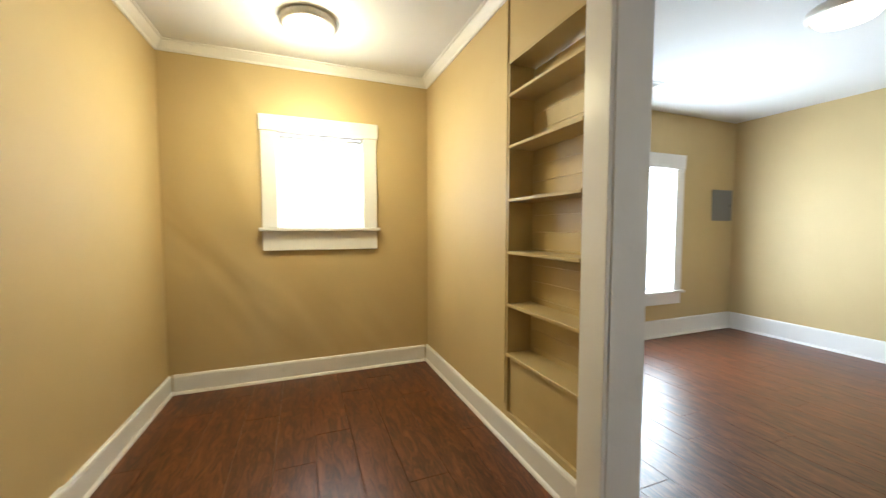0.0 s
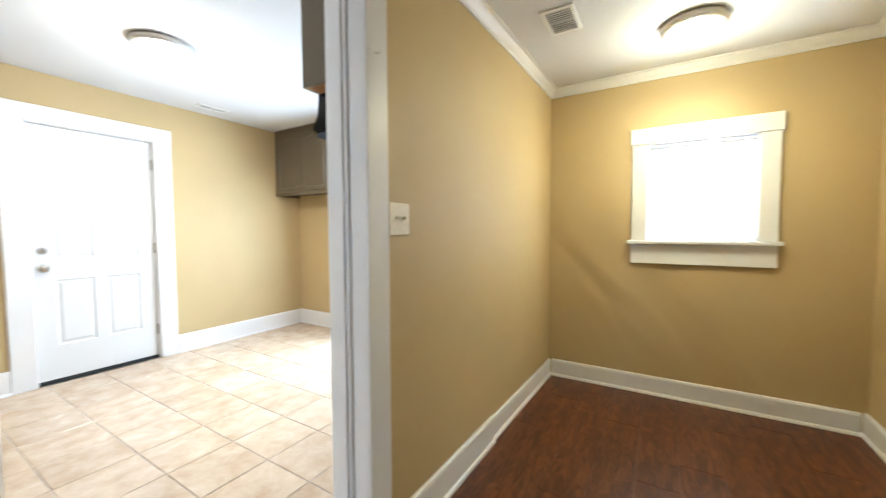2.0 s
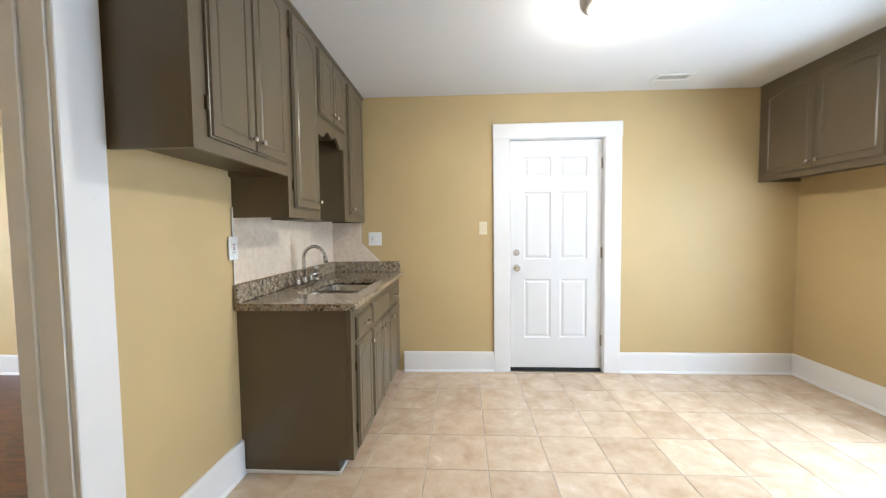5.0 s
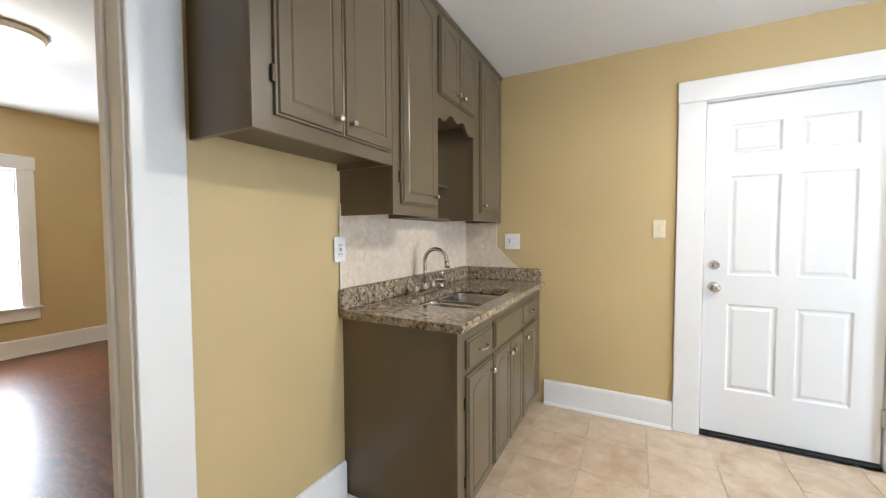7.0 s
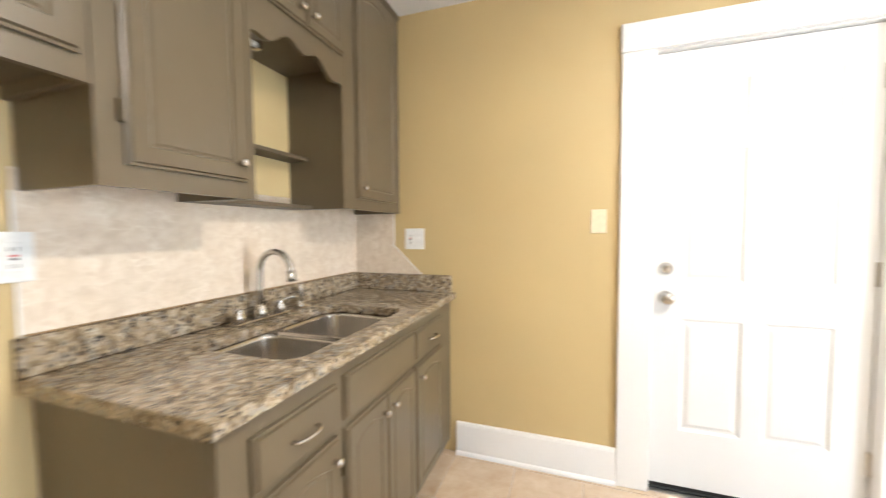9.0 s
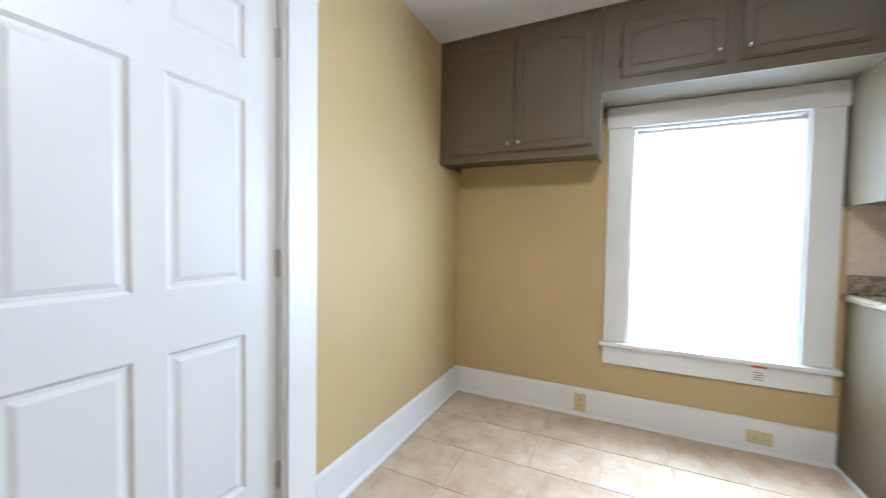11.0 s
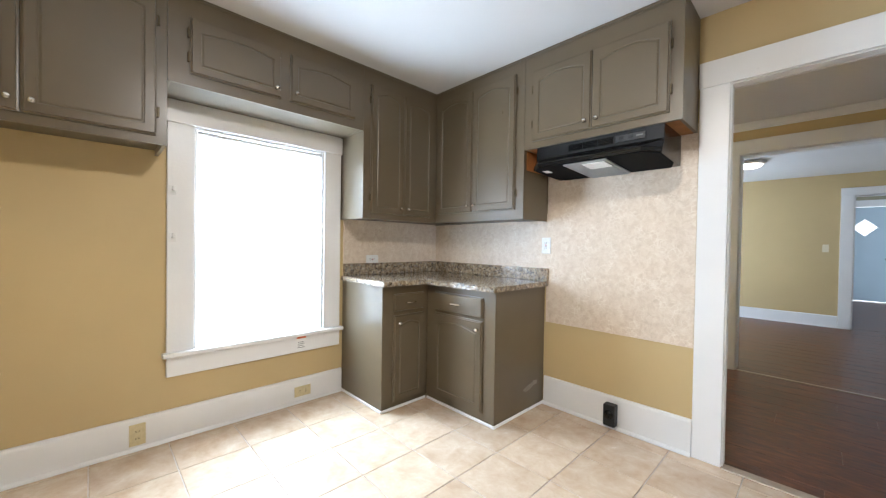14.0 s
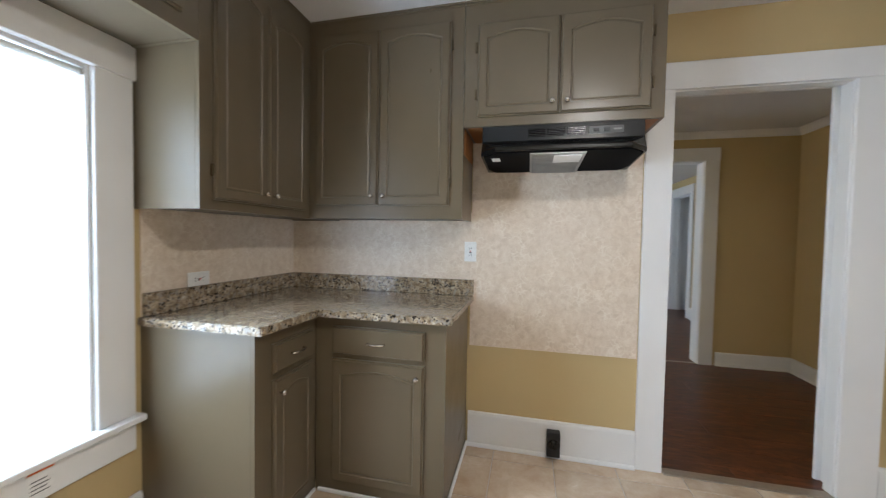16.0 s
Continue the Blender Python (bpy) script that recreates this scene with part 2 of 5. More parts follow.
WALL = paint("tan_wall_paint", (0.535, 0.403, 0.199), 0.58, 0.06, 260, 0.2)
WALLN = paint("rippled_tan_wall_covering", (0.535, 0.403, 0.199), 0.55, 0.06, 260, 0.10, 1.1, ripple=True)
CEIL = paint("white_ceiling_paint", (0.70, 0.695, 0.685), 0.8, 0.03, 160, 0.16, 0.9)
TRIM = paint("white_gloss_trim_paint", (0.79, 0.78, 0.765), 0.30, 0.035, 60, 0.22, 2.5, 0.16)
DOORP = paint("white_door_paint", (0.715, 0.712, 0.705), 0.36, 0.02, 120, 0.05, 2.0)
CAB = paint("taupe_cabinet_paint", (0.121, 0.0915, 0.054), 0.30, 0.07, 70, 0.07, 3.0)
CABIN = paint("cabinet_inside_paint", (0.110, 0.083, 0.050), 0.45, 0.08, 70, 0.07, 3.0)
RAWWOOD = paint("raw_orange_wood", (0.36, 0.14, 0.035), 0.55, 0.2, 60, 0.1, 12.0)
SHELFP = paint("tan_shelf_paint", (0.50, 0.375, 0.17), 0.42, 0.10, 60, 0.16, 5.0, 0.25)
BLUE = paint("pale_blue_door_paint", (0.50, 0.62, 0.70), 0.4, 0.04, 90, 0.05)
GRANITE, STONE, TILE, WOOD, GLASS = granite(), travertine(), floor_tile_mat(), laminate(), glass()
GROUT = paint("grey_grout", (0.50, 0.435, 0.365), 0.85, 0.15, 300, 0.3, 4.0)
STEEL = brushed("brushed_steel", (0.56, 0.53, 0.49), 0.26)
NICKEL = plain("satin_nickel", (0.62, 0.58, 0.53), 0.27, 1.0)
BRASS = plain("worn_brass", (0.11, 0.085, 0.05), 0.48, 1.0)
BRONZE = plain("lamp_ring_metal", (0.66, 0.63, 0.59), 0.42, 0.55)
BLACK = plain("black_enamel", (0.003, 0.003, 0.0033), 0.20)
DARK = plain("black_plastic", (0.010, 0.010, 0.010), 0.45)
DARKSLOT = plain("dark_slot", (0.003, 0.003, 0.003), 0.8, gloss=0.1)
FILTER = brushed("aluminium_filter", (0.42, 0.42, 0.41), 0.40)
WHITEP = plain("white_plastic", (0.80, 0.80, 0.78), 0.30)
IVORY = plain("ivory_plastic", (0.62, 0.52, 0.30), 0.32)
CREAM = plain("cream_plastic", (0.72, 0.65, 0.47), 0.32)
RED = plain("red_plastic", (0.55, 0.03, 0.03), 0.4)
ORANGE = plain("orange_print", (0.80, 0.20, 0.05), 0.6)
PAPER = plain("white_card", (0.80, 0.79, 0.77), 0.65)
GREYM = paint("grey_panel_enamel", (0.17, 0.17, 0.165), 0.40, 0.05, 90, 0.04)
HOODPLATE = plain("hood_plate_enamel", (0.035, 0.035, 0.037), 0.35)
LAMPW = plain("aged_lamp_enamel", (0.30, 0.28, 0.25), 0.4)
BLIND = plain("white_vinyl_blind", (0.78, 0.76, 0.72), 0.5)


def shade_cloth():
    m, n, l, b = mat("translucent_white_shade")
    tr = n.new("ShaderNodeBsdfTranslucent")
    v = coords(n, l)
    l.new(ramp(n, l, noise_tex(n, l, v, 90.0, 3), [(0.3, (0.74, 0.74, 0.73)), (0.7, (0.80, 0.80, 0.79))]), tr.inputs[0])
    b.inputs["Base Color"].default_value = (0.8, 0.8, 0.79, 1)
    b.inputs["Roughness"].default_value = 0.6
    ms = n.new("ShaderNodeMixShader")
    ms.inputs[0].default_value = 0.6
    l.new(b.outputs[0], ms.inputs[1])
    l.new(tr.outputs[0], ms.inputs[2])
    l.new(ms.outputs[0], n["Material Output"].inputs[0])
    return m


SHADE = shade_cloth()
RUBBER = plain("black_rubber", (0.012, 0.012, 0.012), 0.6)
STRIP = plain("floor_strip_metal", (0.45, 0.38, 0.30), 0.35, 0.7)
DOME_K = glow("lit_opal_glass_neutral", (1.0, 0.90, 0.76), 6.0)
DOME_N = glow("lit_opal_glass_warm", (1.0, 0.86, 0.62), 6.0)
SKYGLOW = glow("bright_overcast_distance", (1.0, 1.0, 1.0), 3.0)
GROUND = paint("dry_lawn", (0.10, 0.12, 0.05), 0.9, 0.3, 30, 0.4, 0.8)


# ---- mesh helpers ----
def box(bm, x0, x1, y0, y1, z0, z1):
    vs = [bm.verts.new(p) for p in ((x0, y0, z0), (x1, y0, z0), (x1, y1, z0), (x0, y1, z0),
                                    (x0, y0, z1), (x1, y0, z1), (x1, y1, z1), (x0, y1, z1))]
    for f in ((3, 2, 1, 0), (4, 5, 6, 7), (0, 1, 5, 4), (1, 2, 6, 5), (2, 3, 7, 6), (3, 0, 4, 7)):
        bm.faces.new([vs[i] for i in f])
    return bm


def boxes(*dims, bevel=0.0, segments=1):
    bm = bmesh.new()
    for d in dims:
        box(bm, *d)
    if bevel:
        bmesh.ops.bevel(bm, geom=bm.edges[:], offset=bevel, segments=segments, profile=0.6, affect='EDGES', clamp_overlap=True)
    return bm


def lathe(profile, axis='Z', segs=28, origin=(0, 0, 0)):
    """A turned solid: profile of (radius, height) along axis; Y points out of a wall when heights are negative."""
    bm = bmesh.new()
    rings = []
    for r, h in profile:
        ring = []
        for i in range(segs):
            a = 2 * math.pi * i / segs
            c, s = r * math.cos(a), r * math.sin(a)
            p = {'Z': (c, s, h), 'Y': (c, h, s), 'X': (h, c, s)}[axis]
            ring.append(bm.verts.new(Vector(p) + Vector(origin)))
        rings.append(ring)
    for a, b in zip(rings, rings[1:]):
        for i in range(segs):
            j = (i + 1) % segs
            bm.faces.new((a[i], a[j], b[j], b[i]))
    bm.faces.new(rings[0][::-1])
    bm.faces.new(rings[-1])
    bmesh.ops.recalc_face_normals(bm, faces=bm.faces[:])
    for f in bm.faces:
        f.smooth = len(f.verts) == 4
    return bm


def tube(points, radius, segs=12):
    """A round bar along a line of points, capped."""
    bm = bmesh.new()
    pts = [Vector(p) for p in points]
    rings = []
    up = Vector((0.31, 0.17, 0.93)).normalized()
    for i, p in enumerate(pts):
        d = (pts[min(i + 1, len(pts) - 1)] - pts[max(i - 1, 0)]).normalized()
        side = d.cross(up).normalized()
        up2 = side.cross(d).normalized()
        rings.append([bm.verts.new(p + radius * (math.cos(2 * math.pi * k / segs) * side + math.sin(2 * math.pi * k / segs) * up2)) for k in range(segs)])
    for a, b in zip(rings, rings[1:]):
        for i in range(segs):
            j = (i + 1) % segs
            bm.faces.new((a[i], a[j], b[j], b[i]))
    bm.faces.new(rings[0][::-1])
    bm.faces.new(rings[-1])
    bmesh.ops.recalc_face_normals(bm, faces=bm.faces[:])
    for f in bm.faces:
        f.smooth = len(f.verts) == 4
    return bm


def prism(outline, d0, d1):
    """An outline in x and z, carried through y from d0 to d1."""
    bm = bmesh.new()
    a = [bm.verts.new((x, d0, z)) for x, z in outline]
    b = [bm.verts.new((x, d1, z)) for x, z in outline]
    bm.faces.new(a)
    bm.faces.new(b[::-1])
    n = len(a)
    for i in range(n):
        bm.faces.new((a[i], b[i], b[(i + 1) % n], a[(i + 1) % n]))
    bmesh.ops.recalc_face_normals(bm, faces=bm.faces[:])
    return bm


def solid(name, bm, material, label="", category="", kind="", group=""):
    me = bpy.data.meshes.new(name)
    bm.to_mesh(me)
    bm.free()
    me.materials.append(material)
    return tagged(new(name, me), label, category, group, kind)


def part(name, bm, material, parent, label=""):
    ob = solid(name, bm, material, label)
    ob.parent = parent
    return ob


def thing(name, at, label, category, group="", kind=""):
    ob = new(name)
    ob.empty_display_size = 0.1
    ob.matrix_world = at
    return tagged(ob, label, category, group, kind)


def structure(name, bm, material, label="", category=""):
    return solid(name, bm, material, label, category or name.split("_")[0], "structure")


# Poses on the walls of a room: x runs to the right as one faces the wall, y into the wall, z up.
def on_west(y, z=0.0, x=0.0):
    return pose(x, y, z, 0, 0, 90)


def on_east(y, z=0.0, x=4.0):
    return pose(x, y, z, 0, 0, -90)


def on_south(x, z=0.0, y=0.0):
    return pose(x, y, z, 0, 0, 180)


def on_north(x, z=0.0, y=3.145):
    return pose(x, y, z)


# ---- the building: walls, ceilings, ground ----
KX, KY, KZ = 4.0, 3.145, 2.449
SAG = 0.0055                                              # fall of the kitchen ceiling towards the east
NN, NS, NE, NW, NZ = -0.135, -2.035, 3.9, -0.06, 2.345      # nook
LN, LS, LE, LW, LZ = -2.19, -5.6, 3.65, -0.10, 2.30      # living room
SW_, SE_ = -4.45, -0.14                                   # side room, west of the kitchen


def wall_run(along, lo, hi, f0, f1, height, holes=(), base=0.0):
    """Boxes of a straight wall with holes (a, b, z0, z1) through it; along is 'x' or 'y'."""
    out = []

    def put(a, b, z0, z1):
        if b - a > 1e-4 and z1 - z0 > 1e-4:
            out.append((a, b, f0, f1, z0, z1) if along == 'x' else (f0, f1, a, b, z0, z1))
    at = lo
    for a, b, z0, z1 in sorted(holes):
        put(at, a, base, height)
        put(a, b, base, z0)
        put(a, b, z1, height)
        at = b
    put(at, hi, base, height)
    return boxes(*out)


structure("wall_kitchen_north", wall_run('x', -0.14, 4.2, KY, KY + 0.18, 2.6, [(1.575, 2.415, 0.0, 2.065)]), WALL, "tan painted plaster wall with a door opening")
structure("wall_kitchen_east", wall_run('y', -0.0825, KY, KX, KX + 0.2, 2.6, [(1.155, 2.0, 0.50, 1.86)]), WALL, "tan painted plaster wall with a window opening")
structure("wall_kitchen_south", wall_run('x', NW - 0.14, KX, NN, 0.0, 2.6, [(0.902, 1.762, 0.0, 2.078)]), WALL, "tan painted partition with a cased doorway")
structure("wall_kitchen_west", wall_run('y', 0.0, KY, SE_, 0.0, 2.6, [(0.06, 0.922, 0.0, 2.055)]), WALL, "tan painted partition with a cased doorway")
structure("wall_nook_east", wall_run('y', LN, -0.0825, NE, NE + 0.2, 2.6, [(-1.514, -0.872, 1.12, 1.84)]), WALLN, "tan painted wall with a small high window")


def lean(x):
    """Face of the nook's north wall, which runs out of square towards the east."""
    return NN - 0.043 * max(0.0, x - 1.89) / (NE - 1.89)


wedge = bmesh.new()
slopes = [[wedge.verts.new((x, y, z)) for x, y in ((1.89, NN), (NE, NN), (NE, lean(NE)))] for z in (0.0, NZ)]
wedge.faces.new(slopes[0])
wedge.faces.new(slopes[1][::-1])
for i in range(3):
    wedge.faces.new((slopes[0][i], slopes[0][(i + 1) % 3], slopes[1][(i + 1) % 3], slopes[1][i]))
bmesh.ops.recalc_face_normals(wedge, faces=wedge.faces[:])
structure("wall_nook_north", wedge, WALL, "tan painted nook wall running slightly out of square")
structure("wall_nook_west", wall_run('y', NS, NN, NW - 0.14, NW, 2.6), WALL, "plain tan painted wall")
structure("wall_nook_south", wall_run('x', LW - 0.14, NE, LN, NS, 2.6, [(0.727, 1.943, 0.0, 2.075), (2.055, 2.61, 0.165, 1.972)]), WALL, "tan painted partition with a wide cased opening")
structure("wall_living_east", wall_run('y', LS - 0.14, LN, LE, LE + 0.2, 2.6, [(-4.665, -3.795, 0.47, 1.75)]), WALL, "tan painted wall with a tall window")
structure("wall_living_south", wall_run('x', -1.95, LE, LS - 0.14, LS, 2.6, [(0.312, 1.063, 0.0, 1.985)]), WALL, "tan painted wall with a cased doorway")
# The hole from y -3.9 to -2.6 is an unseen addition for the fill.
structure("wall_living_west", wall_run('y', LS, LN, LW - 0.14, LW, 2.6, [(-5.30, -4.54, 0.0, 2.05), (-3.9, -2.6, 0.5, 1.8)]), WALL, "tan painted wall")
structure("wall_side_room_west", wall_run('y', -0.44, 3.12, SW_ - 0.14, SW_, 2.6, [(0.905, 1.74, 0.5, 1.965)]), WALL, "tan painted wall with a window")
structure("wall_side_room_north", wall_run('x', SW_, -0.14, 2.98, 3.12, 2.6), WALL, "tan painted wall")
structure("wall_side_room_south", wall_run('x', SW_, NW - 0.14, -0.44, -0.3, 2.6), WALL, "tan painted wall")
# Front room walls are a darker olive than the tan of the other rooms.
FRW = paint("front_room_wall_olive", (0.33, 0.30, 0.20), 0.5, 0.05)
structure("wall_front_room_south", wall_run('x', -1.95, 2.6, -10.34, -10.2, 2.6, [(0.27, 1.12, 0.0, 2.18)]), FRW, "dark olive wall with the front door")
# Its hole is added out of view to let the front room fill in.
structure("wall_front_room_west", wall_run('y', -10.2, LS - 0.14, -1.95, -1.81, 2.6, [(-9.0, -7.4, 0.7, 1.9)]), FRW, "dark olive wall")
structure("wall_front_room_east", wall_run('y', -10.2, LS - 0.14, 2.6, 2.74, 2.6), FRW, "dark olive wall")
cb_ = boxes((0.0, KX, 0.0, KY, KZ, KZ + 0.1))
for v_ in cb_.verts:
    v_.co.z -= SAG * v_.co.x
structure("ceiling_kitchen", cb_, CEIL, "white painted kitchen ceiling")
structure("ceiling_nook", boxes((NW, NE, NS, NN, NZ, NZ + 0.1)), CEIL, "white painted nook ceiling")
structure("ceiling_living", boxes((LW, LE, LS, LN, LZ, LZ + 0.1)), CEIL, "white painted living room ceiling")
structure("ceiling_side_room", boxes((SW_, SE_, -0.3, 2.98, 2.56, 2.62)), CEIL, "white painted ceiling")
structure("ceiling_front_room", boxes((-1.81, 2.6, -10.2, LS - 0.14, 2.42, 2.52)), CEIL, "white painted ceiling")
structure("roof", boxes((-4.5, 4.4, -10.5, 4.5, 2.62, 2.7)), CEIL, "flat roof slab above the rooms")
gb = bmesh.new()
box(gb, -300, 300, -300, 300, -0.9, -0.6)
structure("ground", gb, GROUND, "dry lawn around the house")
structure("floor_slab", boxes((-4.4, 4.3, -10.4, 4.4, -0.3, -0.02)), GROUT, "subfloor under the rooms")
structure("floor_side_room", boxes((SW_, SE_, -0.3, 2.98, -0.02, 0.0)), WOOD, "dark laminate floor of the side room")
structure("floor_front_room", boxes((-1.81, 2.6, -10.2, LS - 0.14, -0.02, 0.0)), WOOD, "dark laminate floor of the front room")
structure("floor_doorway_sill", boxes((0.312, 1.063, LS - 0.14, LS, -0.02, -0.001), (SE_, 0.0, 0.06, 0.922, -0.02, 0.001), (LW - 0.5, LW, -5.30, -4.54, -0.02, -0.001)), WOOD, "dark laminate in the doorways")


# ---- windows, doors and trim ----
def baseboard(name, along, lo, hi, face, out, height=0.18):
    """White baseboard with a rounded cap and a quarter-round shoe, on a wall face; out is the sign of the way into the room."""
    prof = [(0.0, 0.0), (0.030, 0.0), (0.029, 0.008), (0.024, 0.016), (0.018, 0.020), (0.018, height - 0.016), (0.014, height - 0.004), (0.008, height), (0.0, height)]
    bm = bmesh.new()
    rings = []
    ends = face if isinstance(face, tuple) else (face, face)
    for s, f in zip((lo, hi), ends):
        ring = []
        for d, z in prof:
            p = f + out * (d + 0.001)
            ring.append(bm.verts.new((s, p, z) if along == 'x' else (p, s, z)))
        rings.append(ring)
    n = len(prof)
    for i in range(n):
        bm.faces.new((rings[0][i], rings[0][(i + 1) % n], rings[1][(i + 1) % n], rings[1][i]))
    bm.faces.new(rings[0])
    bm.faces.new(rings[1][::-1])
    bmesh.ops.recalc_face_normals(bm, faces=bm.faces[:])
    return structure(name, bm, TRIM, "tall white painted baseboard with shoe moulding", "baseboard")


def crown(name, along, lo, hi, face, out, ceil=NZ, size=0.062):
    prof = [(0.0, 0.0), (0.0, -size), (0.010, -size), (0.014, -size * 0.78), (0.030, -size * 0.55), (size * 0.72, -0.018), (size * 0.78, -0.010), (size, -0.008), (size, 0.0)]
    bm = bmesh.new()
    rings = []
    ends = face if isinstance(face, tuple) else (face, face)
    for s, f in zip((lo, hi), ends):
        rings.append([bm.verts.new((s, f + out * (d + 0.001), ceil - 0.001 + z) if along == 'x' else (f + out * (d + 0.001), s, ceil - 0.001 + z)) for d, z in prof])
    n = len(prof)
    for i in range(n):
        bm.faces.new((rings[0][i], rings[0][(i + 1) % n], rings[1][(i + 1) % n], rings[1][i]))
    bm.faces.new(rings[0])
    bm.faces.new(rings[1][::-1])
    bmesh.ops.recalc_face_normals(bm, faces=bm.faces[:])
    return structure(name, bm, TRIM, "white painted crown moulding", "trim")


def window_unit(name, at, w, h, cas, sill_z, head, deep, label, blind=0.047, apron=0.115):
    """A sash window seen from the room; at puts its opening's left lower corner on the wall face."""
    root = thing(name, at, label, "window", kind="structure")
    t = 0.022
    part("side_casing", boxes((-cas, -0.002, -t, 0, sill_z, h), bevel=0.003), TRIM, root)
    part("side_casing", boxes((w + 0.002, w + cas, -t, 0, sill_z, h), bevel=0.003), TRIM, root)
    part("head_casing", boxes((-cas - 0.012, w + cas + 0.012, -t - 0.006, 0, h, h + head), bevel=0.004), TRIM, root)
    part("window_sill", boxes((-cas - 0.02, w + cas + 0.02, -0.055, 0.0, sill_z - 0.026, sill_z), (0.0, w, 0.0, deep * 0.55, sill_z - 0.026, sill_z), bevel=0.004), TRIM, root)
    part("apron", boxes((-cas, w + cas, -t, 0, sill_z - 0.028 - apron, sill_z - 0.028), bevel=0.003), TRIM, root)
    part("jamb_liner", boxes((0.0, 0.012, 0.0, deep, sill_z, h), (w - 0.012, w, 0.0, deep, sill_z, h), (0.012, w - 0.012, 0.0, deep, h - 0.012, h)), TRIM, root)
    y0, y1 = deep * 0.52, deep * 0.52 + 0.035
    mid = sill_z + (h - sill_z) * 0.5
    low = part("lower_sash", boxes((0.012, 0.045, y0, y1, sill_z, mid + 0.018), (w - 0.045, w - 0.012, y0, y1, sill_z, mid + 0.018),
                                   (0.045, w - 0.045, y0, y1, sill_z, sill_z + 0.05), (0.045, w - 0.045, y0, y1, mid - 0.018, mid + 0.018)), TRIM, root)
    part("pane", boxes((0.045, w - 0.045, y0 + 0.015, y0 + 0.019, sill_z + 0.05, mid - 0.018)), GLASS, low).visible_shadow = False
    up = part("upper_sash", boxes((0.012, 0.045, y1 + 0.003, y1 + 0.036, mid - 0.018, h - 0.012), (w - 0.045, w - 0.012, y1 + 0.003, y1 + 0.036, mid - 0.018, h - 0.012),
                                  (0.045, w - 0.045, y1 + 0.003, y1 + 0.036, h - 0.05, h - 0.012), (0.045, w - 0.045, y1 + 0.003, y1 + 0.036, mid - 0.018, mid + 0.018)), TRIM, root)
    part("pane", boxes((0.045, w - 0.045, y1 + 0.018, y1 + 0.022, mid + 0.018, h - 0.05)), GLASS, up).visible_shadow = False
    if blind:
        part("shade", boxes((0.013, w - 0.013, blind, blind + 0.001, sill_z + 0.012, h - 0.026)), SHADE, root, "drawn white roller shade glowing with daylight").visible_shadow = name != "window_1"
        part("blind_roller", tube([(0.02, blind - 0.016, h - 0.027), (w * 0.5, blind - 0.016, h - 0.031), (w - 0.02, blind - 0.016, h - 0.026)], 0.011), BLIND, root, "rolled-up white vinyl blind")
        for x in (0.012, w - 0.02):
            part("blind_bracket", boxes((x, x + 0.006, blind - 0.03, blind, h - 0.042, h - 0.012), bevel=0.001), NICKEL, root)
    return root


# opening's left lower corner as one faces the wall
window_unit("window_1", on_east(1.985, 0.0), 0.815, 1.845, 0.135, 0.515, 0.14, 0.17, "tall white framed kitchen window with bright daylight", blind=0.032)
window_unit("window_2", on_east(-0.885, 0.0, NE), 0.615, 1.827, 0.105, 1.136, 0.115, 0.17, "small high white framed window in tan wall", apron=0.14)
window_unit("window_3", on_east(-3.81, 0.0, LE), 0.84, 1.735, 0.12, 0.485, 0.15, 0.17, "tall white framed living room window")
window_unit("window_4", on_west(0.92, 0.0, SW_), 0.805, 1.95, 0.135, 0.515, 0.14, 0.12, "tall white framed window of the side room")


def backdrop(name, at, w, h):
    return structure(name, boxes((-w / 2, w / 2, 0, 0.02, -h / 2, h / 2)), SKYGLOW, "overexposed bright daylight outside an opening", "backdrop")


for nm, at in (("backdrop_kitchen", pose(5.6, 1.58, 1.2, 0, 0, -90)), ("backdrop_nook", pose(5.6, -1.2, 1.2, 0, 0, -90)),
               ("backdrop_living", pose(5.4, -4.23, 1.2, 0, 0, -90)), ("backdrop_side_room", pose(-6.0, 1.25, 1.2, 0, 0, 90)),
               ("backdrop_front", pose(0.7, -12.5, 1.2, 0, 0, 180)),
               # glow behind the front room's added west opening, out of view
               ("backdrop_front_west", pose(-3.4, -8.2, 1.2, 0, 0, 90))):
    b_ = backdrop(nm, at, 2.4, 2.8)
    b_.matrix_world = at


